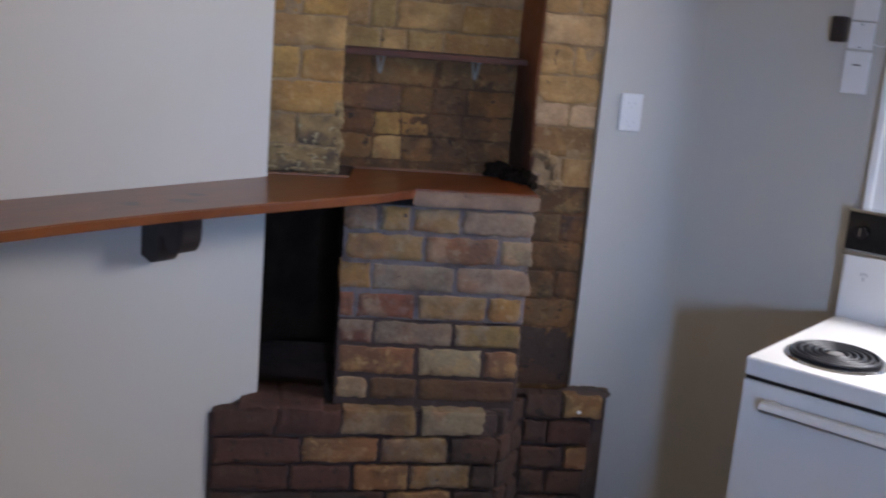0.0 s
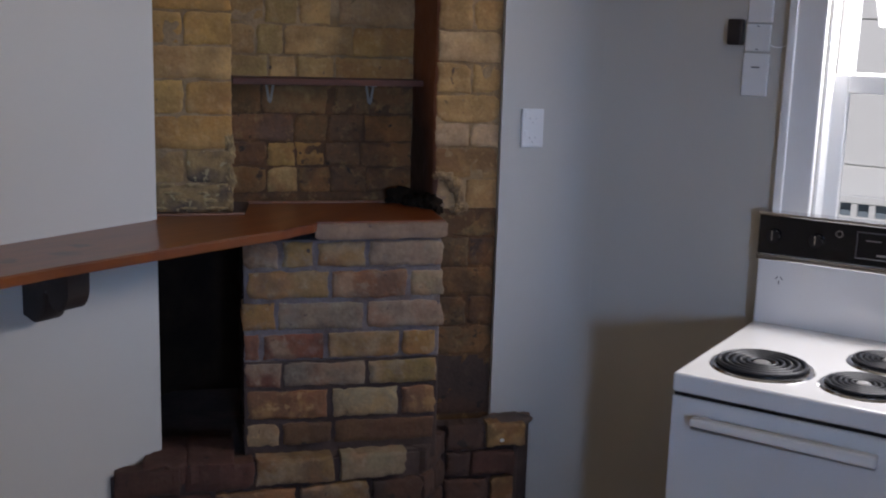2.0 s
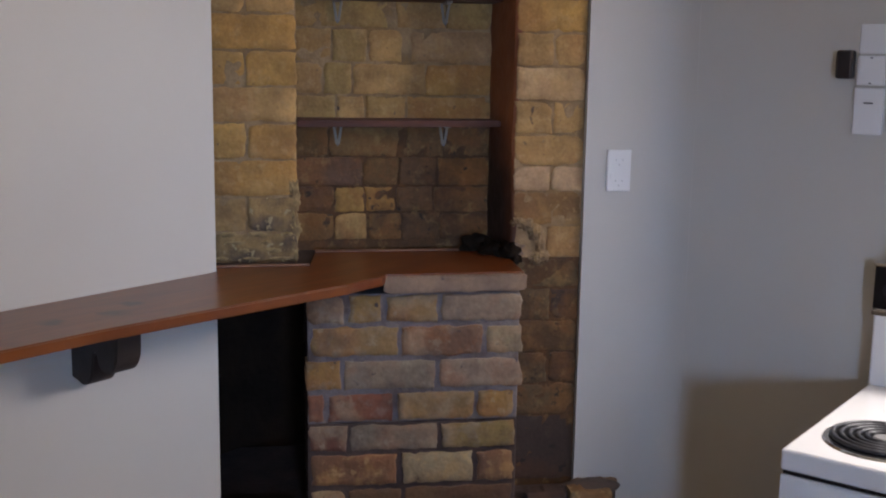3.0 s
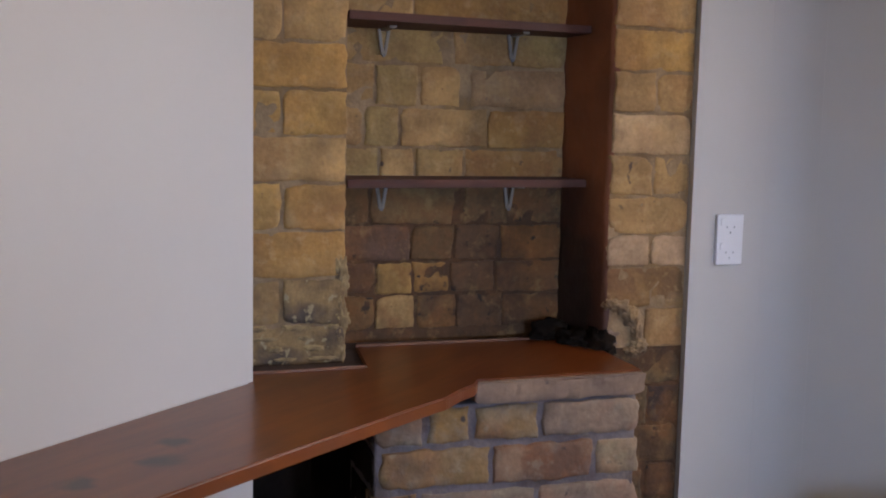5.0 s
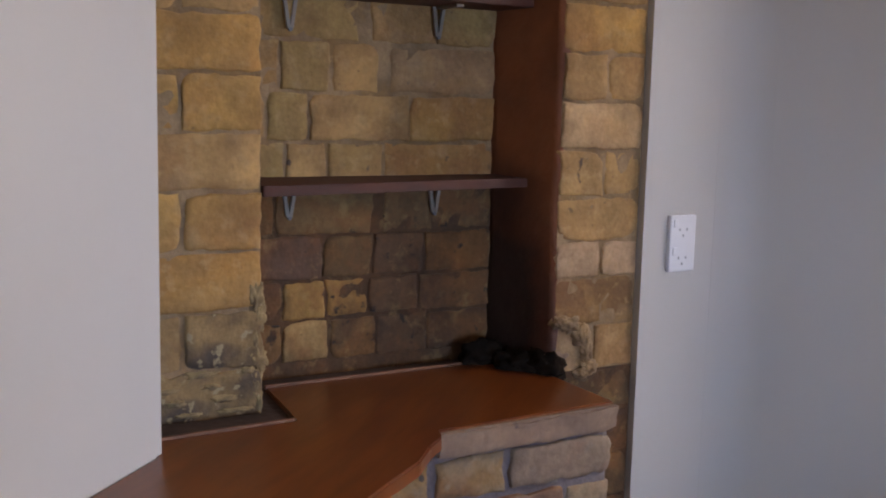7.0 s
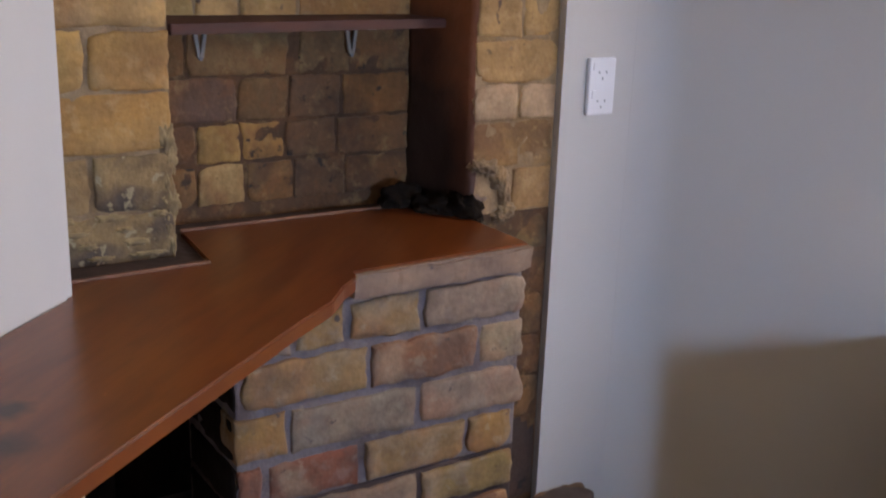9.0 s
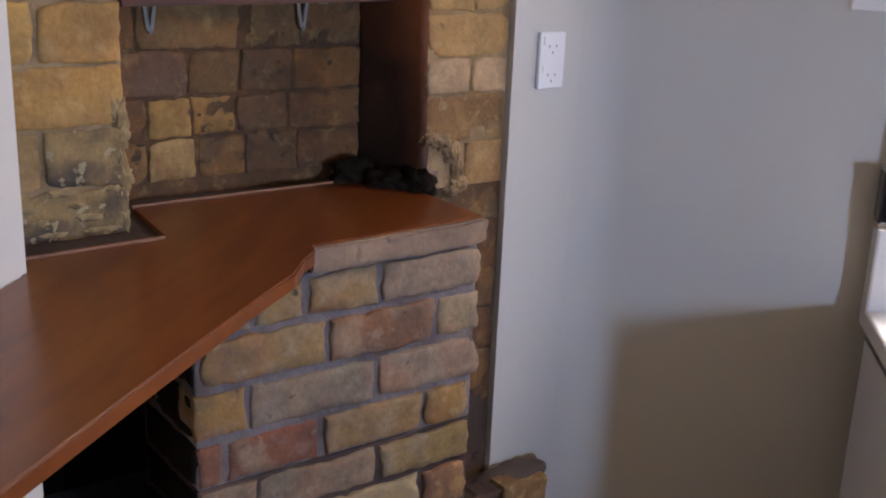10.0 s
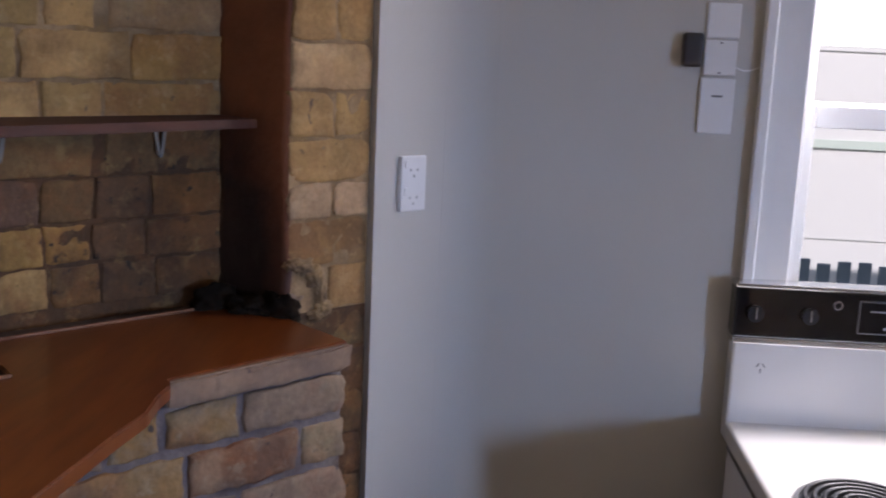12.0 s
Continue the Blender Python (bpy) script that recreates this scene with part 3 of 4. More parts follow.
def hearth_row(z0, z1, cells, y0, y1, x0, x1, depth=0.05):
    """Bricks along a straight hearth front from (x0, y0) to (x1, y1)."""
    ang = math.degrees(math.atan2(y1 - y0, x1 - x0))
    for a, b, c in cells:
        m = (a + b) / 2
        y = y0 + (y1 - y0) * (m - x0) / (x1 - x0)
        # hearth bricks are scaled darker than their named colours
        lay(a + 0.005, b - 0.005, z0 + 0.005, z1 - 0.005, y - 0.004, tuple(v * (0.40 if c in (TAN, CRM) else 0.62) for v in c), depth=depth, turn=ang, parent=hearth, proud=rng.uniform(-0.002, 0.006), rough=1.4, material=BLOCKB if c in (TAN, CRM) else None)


hrows = [(0.415, 0.498), (0.330, 0.413), (0.247, 0.328), (0.165, 0.245), (0.083, 0.163), (0.002, 0.081)]
hcells = [
    [(-0.675, -0.5, DKR), (-0.5, -0.31, DKR), (-0.31, -0.09, TAN), (-0.08, 0.11, CRM)],
    [(-0.675, -0.42, DKR), (-0.42, -0.20, BRN), (-0.19, 0.01, TAN), (0.01, 0.16, DRK)],
    [(-0.675, -0.45, DKR), (-0.45, -0.27, DKR), (-0.27, -0.10, BRN), (-0.10, 0.08, TAN), (0.08, 0.16, DRK)],
    [(-0.675, -0.38, DRK), (-0.38, -0.17, DRK), (-0.17, 0.03, BRN), (0.03, 0.16, DRK)],
    [(-0.675, -0.42, DRK), (-0.42, -0.21, BRN), (-0.21, 0.0, DRK), (0.0, 0.16, BRN)],
    [(-0.675, -0.38, BRN), (-0.38, -0.17, DRK), (-0.17, 0.04, DRK), (0.04, 0.16, DRK)],
]
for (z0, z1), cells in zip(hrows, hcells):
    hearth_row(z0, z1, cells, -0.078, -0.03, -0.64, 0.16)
for x0, x1, c in ((-0.6, -0.49, DKR), (-0.49, -0.36, DKR)):
    ob = lay(x0, x1, 0.38, 0.6, 0, tuple(v * 0.62 for v in c), parent=hearth, rough=1.5)
    ob.matrix_basis = pose((x0 + x1) / 2, 0.03, 0.498, -90, 0, 0)
for i, (z0, z1) in enumerate(hrows):
    cuts = ((0.004, 0.075), (0.075, 0.156)) if i % 2 else ((0.004, 0.156),)
    for a, b in cuts:
        m = (a + b) / 2
        ob = lay(0, b - a - 0.008, z0 + 0.005, z1 - 0.005, 0, (0.06, 0.035, 0.028) if i != 1 else (0.09, 0.045, 0.03), depth=0.05, parent=hearth, rough=1.5)
        ob.matrix_basis = pose(0.163 + m * 0.57, -0.032 + m * 0.82, (z0 + z1) / 2, 0, 0, 55)
EMB = (0.105, 0.056, 0.042)                # dark red-brown
rcells = [[(0.25, 0.37, EMB), (0.37, 0.50, (0.30, 0.20, 0.085))], [(0.25, 0.33, EMB), (0.33, 0.47, DKR)], [(0.25, 0.39, EMB), (0.39, 0.47, BRN)], [(0.25, 0.34, DRK), (0.34, 0.46, EMB)],
          [(0.25, 0.39, EMB), (0.39, 0.47, DRK)], [(0.25, 0.36, DRK), (0.36, 0.45, EMB)]]
for (z0, z1), cells in zip(hrows, rcells):
    hearth_row(z0 + 0.012, z1 + 0.012, cells, 0.1, 0.1, 0.26, 0.5)

def lump(name, sx, sy, sz, seed, material, parent, m, k=0.22, f=2.0, label=""):
    """A rough rounded lump."""
    bm = bmesh.new()
    bmesh.ops.create_icosphere(bm, subdivisions=4, radius=1)
    for v in bm.verts:
        q = v.co * f + Vector((seed, seed * 0.7, 0))
        v.co *= 1 + k * noise.noise(q) + k * 0.45 * noise.noise(q * 3.1)
        v.co = Vector((v.co.x * sx, v.co.y * sy, v.co.z * sz))
    ob = part(name, bm, material, parent, label, None, True)
    if parent is not None:
        ob.matrix_parent_inverse = parent.matrix_world.inverted()
    ob.matrix_basis = m
    return ob


for x in (0.425, 0.455, 0.485, 0.515):
    lump("mortar_edge", 0.022, 0.012, 0.010, x * 40, CAPM, hearth, pose(x, 0.184, 0.495), 0.22, 1.5, "pale mortar along the wall")
lump("hearth_stone", 0.092, 0.05, 0.024, 3.3, STONE, hearth, pose(0.438, 0.15, 0.487, 0, -6, 0), 0.10, 1.4, "worn grey-brown stone on the hearth's end")

lump("plaster_fleck", 0.006, 0.004, 0.006, 1.0, TRIM, hearth, pose(0.425, 0.094, 0.452), 0.3, 1.5, "white plaster fleck")

# ---- the timber bar ----
def bar_pt(s, w):
    p = E + AB * s + BB * w
    return (p.x, p.y)


bar = empty("timber_bar", Matrix.Translation((-0.3, 0.0, TOP)), "long orange-brown varnished timber bar top with a live edge", "counter")
outline = [bar_pt(-2.6, 0.002), bar_pt(-2.6, 0.33), bar_pt(-1.4, 0.30), bar_pt(-0.8, 0.283), bar_pt(-0.545, 0.288), bar_pt(-0.328, 0.308), bar_pt(-0.156, 0.326), (-0.31, -0.185), (-0.235, -0.128), (-0.19, -0.075), (-0.155, -0.045),
           (-0.14, -0.014), (0.03, -0.006), (0.212, 0.004), (0.214, 0.2), (0.197, 0.215), (0.197, 0.335), (-0.305, 0.325), (-0.325, 0.125), (-0.57, 0.112), (-0.565, 0.075), bar_pt(-0.02, 0.002)]
outline = outline[::-1]
slab = under("bar_top", prism(outline, TOP - 0.024, TOP, 0.003, 2), BAR, bar)
for e0, e1 in (((-0.565, 0.114), (-0.325, 0.127)), ((-0.305, 0.327), (0.19, 0.337))):
    d = Vector((e1[0] - e0[0], e1[1] - e0[1], 0))
    ob = under("lip", box(0, d.length, -0.003, 0.003, -0.004, 0.0045, 0.0015, 2), LIPM, bar, "thin raised timber lip")
    ob.matrix_basis = pose(*e0, TOP, 0, 0, math.degrees(math.atan2(d.y, d.x)))
bm = prism([(-0.15, -0.022), (-0.06, -0.019), (0.02, -0.016), (0.12, -0.011), (0.214, -0.006), (0.215, 0.02), (-0.145, 0.02)], TOP - 0.047, TOP - 0.004, 0.004)
bmesh.ops.subdivide_edges(bm, edges=bm.edges[:], cuts=3, use_grid_fill=True)
for v in bm.verts:
    if v.co.z < TOP - 0.006:
        v.co += noise.noise_vector(v.co * 38) * 0.005
cap = under("edge_cap", bm, CAPM, block, "pale rough mortar edge")

# dark ledge that fills the gap behind the bar's lip
ledge = under("ledge", prism([(-0.60, 0.10), (-0.32, 0.118), (-0.30, 0.32), (0.20, 0.33), (0.20, 0.41), (-0.60, 0.41)], TOP - 0.06, TOP - 0.006, 0.003), MORTAR_DARK, chimney, "dark mortar ledge behind the bar")


soot = empty("soot_rubble", Matrix.Translation((0.16, 0.3, TOP)), "black sooty rubble heaped in the corner of the niche", "rubble")
for sx, sy, sz, x, y, dz in ((0.05, 0.036, 0.034, 0.15, 0.345, 0.01), (0.042, 0.045, 0.026, 0.188, 0.28, 0.008), (0.03, 0.045, 0.034, 0.222, 0.225, 0.014)):
    lump("rubble_piece", sx, sy, sz, x * 50, SOOT, soot, pose(x, y, TOP + dz * 0.6), 0.5, 1.5)
# black block puts in the dark of an open hole at the pier's foot
backing("flue_hole", 0.2225, 0.29, PIER + 0.006, PIER + 0.03, TOP, 1.215, SOOT, "black block in place of the broken hole at the foot of the pier")
for x, z, kx, kz in ((0.232, 1.232, 0.016, 0.012), (0.258, 1.226, 0.022, 0.014), (0.284, 1.205, 0.02, 0.02), (0.298, 1.172, 0.014, 0.024), (0.305, 1.14, 0.02, 0.014), (0.288, 1.13, 0.018, 0.01)):
    lump("mortar_lump", kx, 0.012, kz, x * 30, MORTAR, chimney, pose(x, PIER + 0.002, z), 0.6, 1.9)
lump("mortar_lump", 0.024, 0.016, 0.016, 4.0, CAPM, chimney, pose(0.238, PIER + 0.012, 1.16), 0.6, 1.7, "pale crumbling mortar")

for i in range(6):
    lump("mortar_crust", 0.005 + 0.004 * (i % 3), 0.003, 0.024, 11.3 + i * 2.7, CRUST, chimney, pose(-0.358 - 0.005 * (i % 2), PIER + 0.002, 1.15 + 0.034 * i, 0, 7 * math.sin(i * 2.0), 0), 0.6, 2.4)
for i in range(10):
    lump("mortar_crust", 0.013 + 0.006 * (i % 3), 0.004, 0.004 + 0.002 * (i % 2), 5.1 + i * 1.9, CRUST, chimney, pose(-0.55 + 0.019 * i, PIER + 0.001, 1.140 + 0.021 * (i * 7 % 4)), 0.6, 1.9)

# ---- corbel under the bar ----
def corbel(s):
    c = empty("corbel", frame_m(E + AB * s + UP * (TOP - 0.024), BB, -AB), "dark carved timber corbel under the bar", "corbel", "corbels under the bar")
    prof = [(0, 0), (0.205, 0), (0.205, -0.018), (0.196, -0.024)]
    prof += [(0.150 + 0.045 * math.cos(a), -0.07 - 0.053 * math.sin(a)) for a in np.linspace(0.0, 2.4, 9)]
    prof += [(0.110, -0.082), (0.100, -0.086)]
    prof += [(0.048 + 0.046 * math.cos(a), -0.112 - 0.05 * math.sin(a)) for a in np.linspace(0.0, 2.1, 7)]
    prof += [(0.0, -0.15)]
    bm = bmesh.new()
    f = bm.faces.new([bm.verts.new((x * 0.82, -0.033, z)) for x, z in prof])
    r = bmesh.ops.extrude_face_region(bm, geom=[f])
    bmesh.ops.translate(bm, verts=[v for v in r["geom"] if isinstance(v, bmesh.types.BMVert)], vec=(0, 0.066, 0))
    bmesh.ops.bevel(bm, geom=list(bm.edges), offset=0.003, segments=2, affect="EDGES")
    part("bracket_body", bm, CORBEL, c)
    return c


corbel(-0.385)

# ---- shelves in the niche ----
def shelf(z, label):
    s = empty("niche_shelf", Matrix.Translation((-0.08, 0.3, z)), label, "shelf", "shelves in the niche")
    under("board", prism([(-0.352, 0.200), (0.196, 0.272), (0.188, NICHE - 0.004), (-0.352, NICHE - 0.004)], z - 0.017, z, 0.002), SHELFM, s)
    for x in (-0.24, 0.055):
        arm = under("bracket_arm", box(x - 0.008, x + 0.008, 0.30, NICHE - 0.008, z - 0.022, z - 0.0165, 0.001), BRKT, s, "dull white metal bracket arm")
        for d in (-1, 1):
            leg = under("bracket_leg", box(-0.0035, 0.0035, -0.003, 0.003, -0.055, 0.0, 0.001), BRKT, s, "dull white bent metal strap")
            leg.matrix_basis = pose(x + d * 0.011, NICHE - 0.008, z - 0.018, 0, d * 9, 0)
        sc = under("screw", cyl(0.0035, 0.006, 10), MARK, s)
        sc.matrix_basis = pose(x, NICHE - 0.010, z - 0.074, 90)
    return s


shelf(1.50, "thin dark red-brown timber shelf in the niche")
shelf(1.832, "thin dark red-brown timber shelf higher in the niche")

# ---- stove ----
STW, STD, STH = 0.52, 0.575, 0.90
stove = empty("electric_stove", frame_m(Vector((0.588, -0.672, 0)) + A * STD, B, -A), "white enamel upright electric stove with three black coil hotplates", "stove")
# local: x along the back towards the window wall's far end, y from the back to the front
part("body", box(0.006, STW - 0.006, 0.0, STD - 0.03, 0.03, STH - 0.05, 0.004), ENAMEL, stove)
part("plinth", box(0.02, STW - 0.02, 0.03, STD - 0.06, 0.0, 0.03), BLACKM, stove)
part("cooktop", box(0.0, STW, -0.055, STD, STH - 0.045, STH, 0.008, 3), ENAMEL, stove)
door = part("seam", box(0.004, STW - 0.004, 0.004, STD - 0.012, STH - 0.056, STH - 0.044), BLACKM, stove, "dark seam under the cooktop") and part("oven_door", box(0.0, STW - 0.012, STD - 0.028, STD - 0.004, 0.19, STH - 0.055, 0.005), ENAMEL, stove)
hb = box(0.058, STW - 0.068, STD + 0.008, STD + 0.034, STH - 0.109, STH - 0.086, 0.006, 3)
for v in hb.verts:
    v.co.z += 0.005 * (0.5 - v.co.x / STW) * (1 if v.co.z < STH - 0.096 else -1)
handle = part("handle", hb, ALU, door, "pale metal bar handle")
# dull strip added for the shading under the handle
part("handle_underside", box(0.06, STW - 0.07, STD + 0.002, STD + 0.030, STH - 0.114, STH - 0.1095, 0.001), STEEL, door, "dull metal strip added to darken the handle from below")
for x in (0.075, STW - 0.1):
    part("handle_foot", box(x, x + 0.02, STD - 0.005, STD + 0.01, STH - 0.106, STH - 0.09, 0.002), ALU, door)
part("storage_drawer", box(0.0, STW - 0.012, STD - 0.028, STD - 0.004, 0.035, 0.182, 0.005), ENAMEL, stove)
SB = 0.055                                # the splashback stands behind the oven
part("splashback", box(0.0, STW, 0.0 - SB, 0.05 - SB, STH - 0.02, STH + 0.19, 0.006), ENAMEL, stove)
part("trim_strip", box(-0.004, STW + 0.004, 0.0 - SB, 0.056 - SB, STH + 0.172, STH + 0.186, 0.003), CHROME, stove, "bright metal trim strip")
panel = part("control_panel", box(-0.004, STW + 0.004, 0.0 - SB, 0.052 - SB, STH + 0.187, STH + 0.292, 0.004), BLACKG, stove, "black glossy control panel")
part("panel_trim", box(-0.006, STW + 0.006, 0.0 - SB, 0.055 - SB, STH + 0.290, STH + 0.299, 0.002), CHROME, stove, "thin metal top trim")
for x in (0.037, 0.147, 0.385, 0.47):
    k = part("knob", cyl(0.018, 0.016, 24, 0.015, 0.002), BLACKM, panel, "black knob", pose(x, 0.058 - SB, STH + 0.238, 90))
    part("pointer", box(-0.0016, 0.0016, -0.010, 0.014, -0.012, -0.007), CHROME, k)
part("indicator", torus(0.008, 0.0022, 24, 6), CHROME, panel, "small chrome ring", pose(0.203, 0.053 - SB, STH + 0.262, 90))
part("clock_frame", box(0.245, 0.343, 0.047 - SB, 0.0545 - SB, STH + 0.205, STH + 0.275, 0.002), BOWL, panel, "thin-framed timer window")
part("clock_window", box(0.248, 0.340, 0.047 - SB, 0.0555 - SB, STH + 0.208, STH + 0.272, 0.001), BLACKG, panel)
part("print_bar", box(0.268, 0.305, 0.0553 - SB, 0.0562 - SB, STH + 0.252, STH + 0.255), STEEL, panel)
part("print_bar", box(0.297, 0.334, 0.0553 - SB, 0.0562 - SB, STH + 0.216, STH + 0.221), STEEL, panel)
for x in (0.06, 0.425):
    for dx, dz, ang in ((-0.006, 0.006, 35), (0.006, 0.006, -35), (0.0, -0.006, 0)):
        part("print_mark", box(-0.0012, 0.0012, 0.0, 0.0007, -0.005, 0.005), MARK, stove, "small printed mark", pose(x + dx, 0.0503 - SB, STH + 0.12 + dz, 0, ang, 0))
part("side_gap", box(STW - 0.010, STW - 0.002, STD - 0.03, STD - 0.006, 0.03, STH - 0.05), BLACKM, stove)


def hotplate(x, y, r):
    h = part("hotplate", cyl(r + 0.013, 0.006, 40, r + 0.009), CHROME, stove, "black coil hotplate in a chrome ring", pose(x, y, STH + 0.002))
    part("drip_bowl", cyl(r, 0.003, 40), BLACKM, h, "", pose(0, 0, 0.0032))
    n = 5
    for i in range(n):
        rr = r * (0.30 + 0.62 * i / (n - 1))
        part("coil", torus(rr, r * 0.052, 40, 8), COIL, h, "", pose(0, 0, 0.009), True)
    part("hub", cyl(r * 0.2, 0.006, 20, r * 0.17, 0.001), STEEL, h, "", pose(0, 0, 0.009))


hotplate(0.152, 0.412, 0.106)
hotplate(0.379, 0.428, 0.083)
hotplate(0.388, 0.205, 0.083)


# ---- switches, plates ----
def plate(name, m, w, h, label, category, marks=()):
    p = part(name, box(-w / 2, w / 2, -0.001, 0.010, -h / 2, h / 2, 0.003), PLASTIC, None, "", m)
    tagged(p, label, category)
    for kind, x, z, mw, mh in marks:
        part(kind, box(x - mw / 2, x + mw / 2, 0.009, 0.012, z - mh / 2, z + mh / 2, 0.0008, 1), FAINT if kind == "slot" else MARK if kind == "print" else PLASTIC, p)
    return p


slots = [("slot", dx, dz + s, 0.002, 0.005) for s in (-0.034, 0.022) for dx, dz in ((-0.009, 0.006), (0.009, 0.006), (0.0, -0.006))]
slots += [("rocker", 0.02, 0.04, 0.010, 0.016), ("rocker", 0.02, -0.015, 0.010, 0.016)]
plate("power_outlet", pose(0.504, 0.19, 1.374, 0, 0, 180), 0.066, 0.112, "white double power outlet plate on the painted wall strip", "power outlet", slots)
plate("switch_plate", M_WIN @ pose(0.520, 0, 1.551), 0.07, 0.112, "white light switch plate below two others", "light switch", [("print", 0, 0.02, 0.022, 0.004)])
plate("switch_plate", M_WIN @ pose(0.520, 0, 1.648), 0.066, 0.07, "small white switch plate in a column of plates", "light switch", [("print", 0.0, 0.03, 0.006, 0.003), ("print", 0, -0.03, 0.006, 0.003)])
plate("switch_plate", M_WIN @ pose(0.522, 0, 1.722), 0.066, 0.07, "white blank plate at the top of the column", "light switch")
tagged(part("wall_sensor", box(-0.02, 0.02, 0.0, 0.03, -0.034, 0.034, 0.006, 3), DARKP, None, "", M_WIN @ pose(0.462, 0, 1.662)), "small dark brown plastic box beside the switch plates", "sensor")

# ---- window ----
wx0, wx1, wz0, wz1 = WIN
win = empty("window_1", M_WIN @ pose(0, 0, 0), "white painted timber sash window", "window", "", "structure")
part("architrave", box(wx0 - 0.098, wx0 - 0.002, 0.001, 0.022, wz0 - 0.03, wz1 + 0.1, 0.004), TRIM, win)
part("architrave", box(wx0 - 0.098, wx0 - 0.075, 0.022, 0.03, wz0 - 0.03, wz1 + 0.1, 0.003), TRIM, win)
part("architrave", box(wx1 + 0.002, wx1 + 0.098, 0.001, 0.022, wz0 - 0.03, wz1 + 0.1, 0.004), TRIM, win)
part("architrave", box(wx0 - 0.002, wx1 + 0.002, 0.001, 0.022, wz1 + 0.002, wz1 + 0.1, 0.004), TRIM, win)
part("window_sill", box(wx0 - 0.09, wx1 + 0.09, -0.1, 0.035, wz0 - 0.03, wz0 + 0.002, 0.005), TRIM, win)
for a, b, c, d, y in ((wx0 + 0.002, wx0 + 0.045, wz0 + 0.004, 1.56, -0.07), (wx1 - 0.045, wx1 - 0.002, wz0 + 0.004, 1.56, -0.07), (wx0 + 0.045, wx1 - 0.045, wz0 + 0.004, wz0 + 0.055, -0.07), (wx0 + 0.045, wx1 - 0.045, 1.512, 1.56, -0.07),
                      (wx0 + 0.002, wx0 + 0.045, 1.525, wz1 - 0.002, -0.105), (wx1 - 0.045, wx1 - 0.002, 1.525, wz1 - 0.002, -0.105), (wx0 + 0.045, wx1 - 0.045, 1.525, 1.565, -0.105), (wx0 + 0.045, wx1 - 0.045, wz1 - 0.05, wz1 - 0.002, -0.105)):
    part("window_frame", box(a, b, y - 0.033, y, c, d, 0.003), TRIM, win)
for c, d, y in ((wz0 + 0.05, 1.515, -0.085), (1.562, wz1 - 0.045, -0.12)):
    g = part("pane", box(wx0 + 0.04, wx1 - 0.04, y - 0.002, y + 0.002, c, d), glass, win)
    g.visible_shadow = False
part("jamb", box(wx0 + 0.0005, wx0 + 0.008, -0.069, 0.0, wz0 + 0.003, wz1 - 0.003, 0.001), TRIM, win)
part("jamb", box(wx1 - 0.008, wx1 - 0.0005, -0.069, 0.0, wz0 + 0.003, wz1 - 0.003, 0.001), TRIM, win)
bwin = empty("window_2", M_BACK, "white framed window in the wall behind", "window", "", "structure")
bx0, bx1, bz0, bz1 = BACKWIN
for a, b, c, d in ((bx0, bx0 + 0.05, bz0, bz1), (bx1 - 0.05, bx1, bz0, bz1), (bx0 + 0.05, bx1 - 0.05, bz0, bz0 + 0.05), (bx0 + 0.05, bx1 - 0.05, bz1 - 0.05, bz1)):
    part("window_frame", box(a + 0.002, b - 0.002, -0.06, -0.02, c + 0.002, d - 0.002, 0.003), TRIM, bwin)

# ---- outside the window ----
bm = bmesh.new()
s = 400
bm.faces.new([bm.verts.new(p) for p in ((-s, -s, -0.5), (s, -s, -0.5), (s, s, -0.5), (-s, s, -0.5))])
structure("ground", bm, GRASS, None, "patchy grass around the house", "ground")
# grey-blue pickets in shade, and the shade put behind the balustrade's gaps
SHADE = mat("grey_blue_shade", (0.26, 0.32, 0.37), 0.7, bump=0.05)
GREEN = mat("pale_green_paint", (0.68, 0.78, 0.70), 0.6, bump=0.05)
house = empty("neighbour_house", M_WIN @ pose(0, -4.2, -0.5), "white weatherboard house wall across the side yard", "house", "", "structure")
boards = [(0.95, 7, 0.02 + 0.55 * i, 0.555) for i in range(5)] + [(-3, 0.9, 0.527, 0.905), (-3, 0.9, 1.427, 0.905), (-3, 0.9, 2.327, 0.45), (-3, 0.9, 0.02, 0.51)]
for x0, x1, z0, h in boards:
    bm = prism([(x0, 0.0), (x1, 0.0), (x1, 0.02), (x0, 0.02)], 0, h)
    for v in bm.verts:
        if v.co.z < 0.1 and v.co.y > 0.01:
            v.co.y = 0.035
    part("weatherboard", bm, FACADE, house, "", pose(0, 0, z0))
part("corner_board", box(0.9, 0.95, -0.01, 0.05, 0.0, 2.78), FACADE, house)
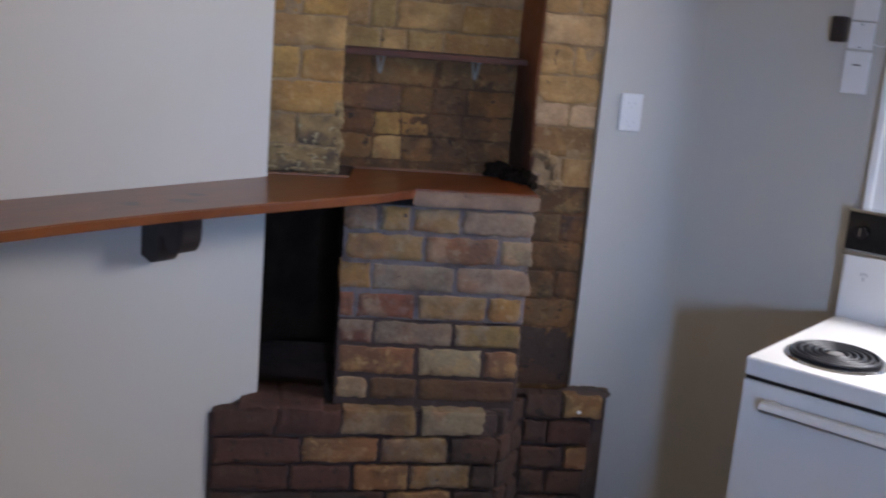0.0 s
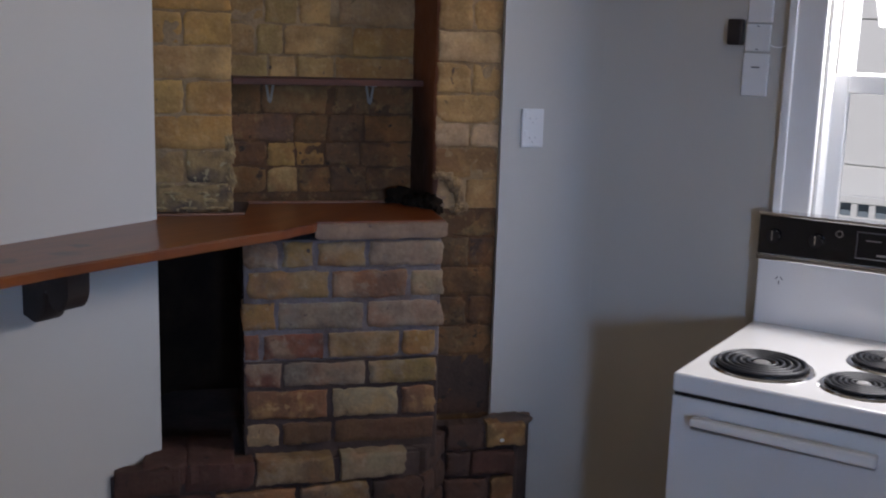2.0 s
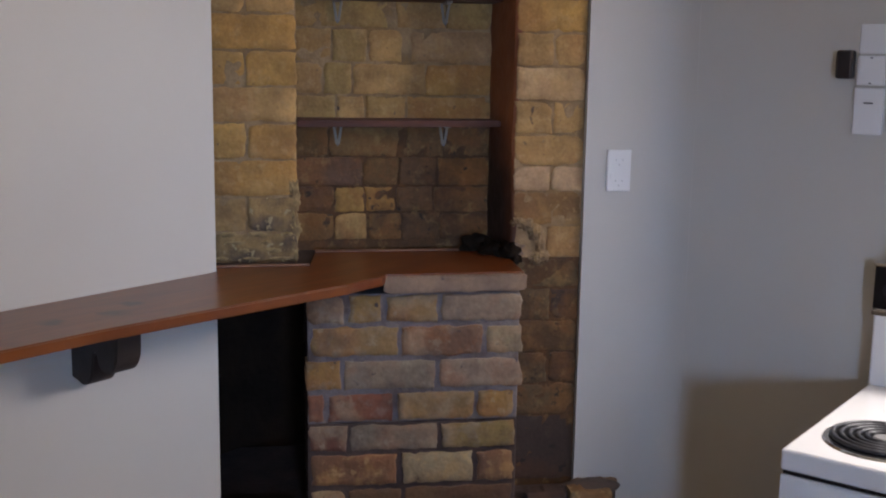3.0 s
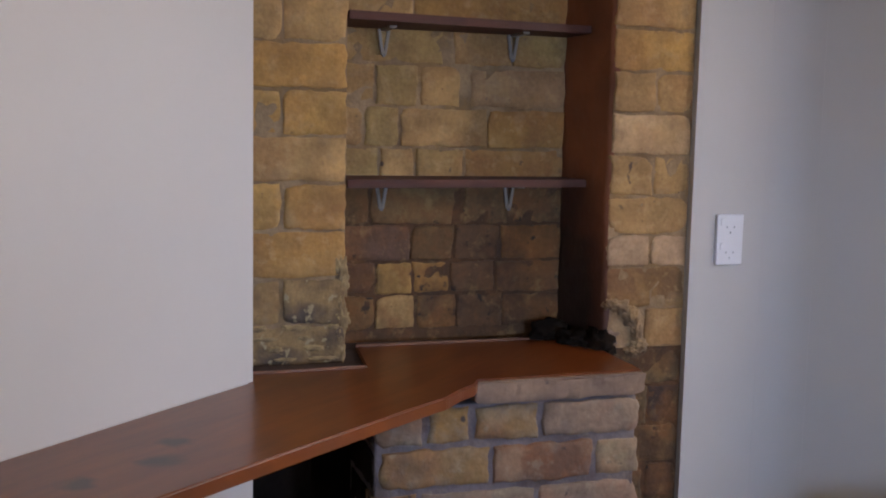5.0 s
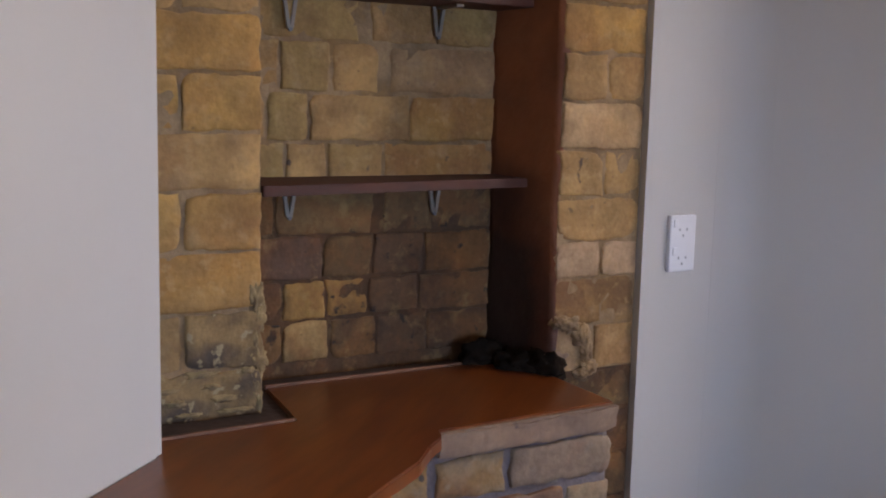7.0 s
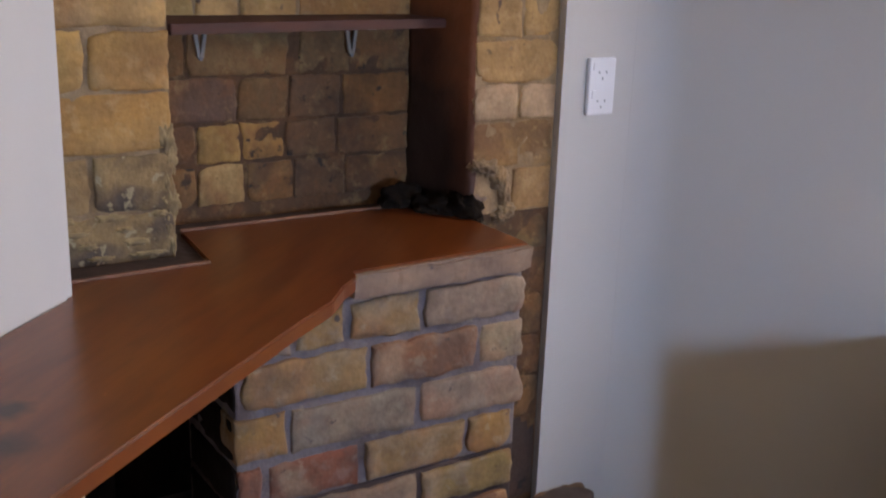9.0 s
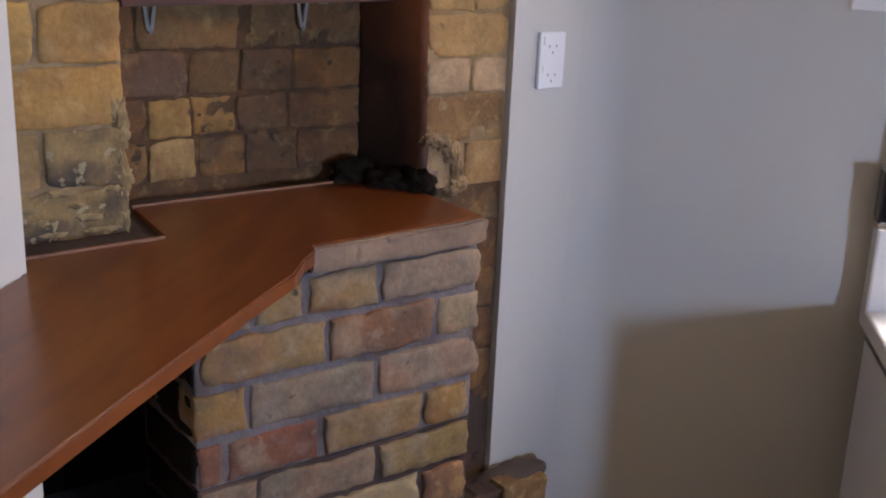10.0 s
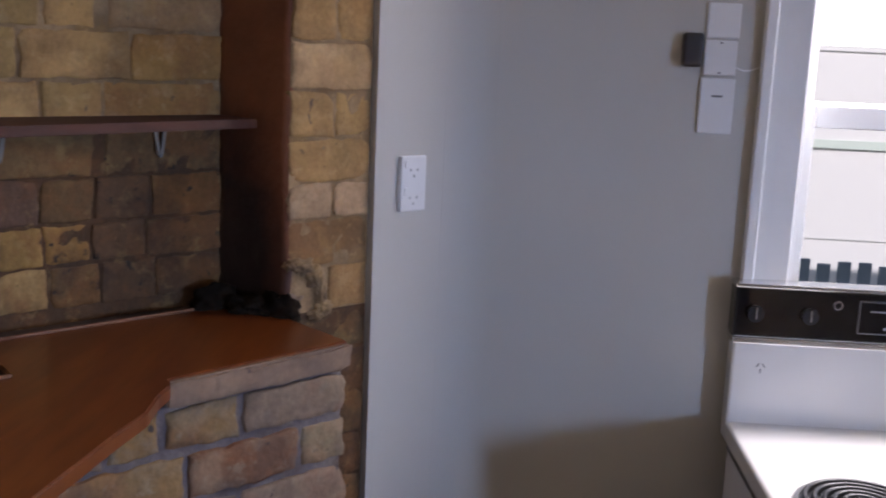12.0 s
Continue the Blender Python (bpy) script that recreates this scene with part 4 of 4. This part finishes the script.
part("batten", box(0.952, 7, 0.036, 0.045, 1.66, 1.71), GREEN, house, "pale green batten")
fence = empty("picket_fence", M_WIN @ pose(0, -3.3, -0.5), "grey-blue picket fence with a white rail in the side yard", "fence")
part("rail", box(1.0, 5, 0.012, 0.045, 0.96, 1.01, 0.004), FACADE, fence, "white painted rail")
for i in range(38):
    x = 1.0 + i * 0.105
    part("picket", box(x, x + 0.066, -0.012, 0.010, 0.0, 1.14 + 0.012 * math.sin(i * 2.4), 0.004, 1), SHADE, fence)

balustrade = empty("balustrade", M_WIN @ pose(0, -4.03, -0.5), "white timber balustrade with narrow gaps in the side yard", "balustrade")
part("top_rail", box(-1.8, 0.85, -0.03, 0.03, 1.203, 1.25, 0.006), FACADE, balustrade)
part("lower_panel", box(-1.8, 0.85, -0.02, 0.02, 0.0, 1.119, 0.004), FACADE, balustrade)
# added board, its colour stands for the dark between the balusters
part("rear_board", box(-1.8, 0.85, -0.085, -0.07, 0.0, 1.22), SHADE, balustrade, "board added in grey-blue for the shade behind the gaps")
for i in range(24):
    x = -1.75 + i * 0.106
    part("baluster", box(x, x + 0.038, -0.018, 0.018, 1.118, 1.204, 0.003, 1), FACADE, balustrade)

# ---- small things ----
tagged(part("white_batten", box(0.29, 0.51, 0.045, 0.085, 0.0, 0.095, 0.004), TRIM), "white painted timber batten on the floor against the hearth", "batten")
tagged(part("floor_tray", box(0.53, 0.66, 0.06, 0.14, 0.0, 0.075, 0.012, 3), BLACKM), "small black plastic tray on the floor beside the hearth", "tray")
cu = bpy.data.curves.new("cable", "CURVE")
cu.dimensions, cu.bevel_depth = "3D", 0.0015
sp = cu.splines.new("BEZIER")
sp.bezier_points.add(2)
for bp, co in zip(sp.bezier_points, ((0.546, 0.004, 1.632), (0.575, 0.005, 1.624), (0.604, 0.004, 1.634))):
    bp.co = co
    bp.handle_left_type = bp.handle_right_type = "AUTO"
cu.materials.append(PLASTIC)
cable = new("cable", cu)
cable.matrix_world = M_WIN
tagged(cable, "thin white cable running from the switch plates to the window", "cable")
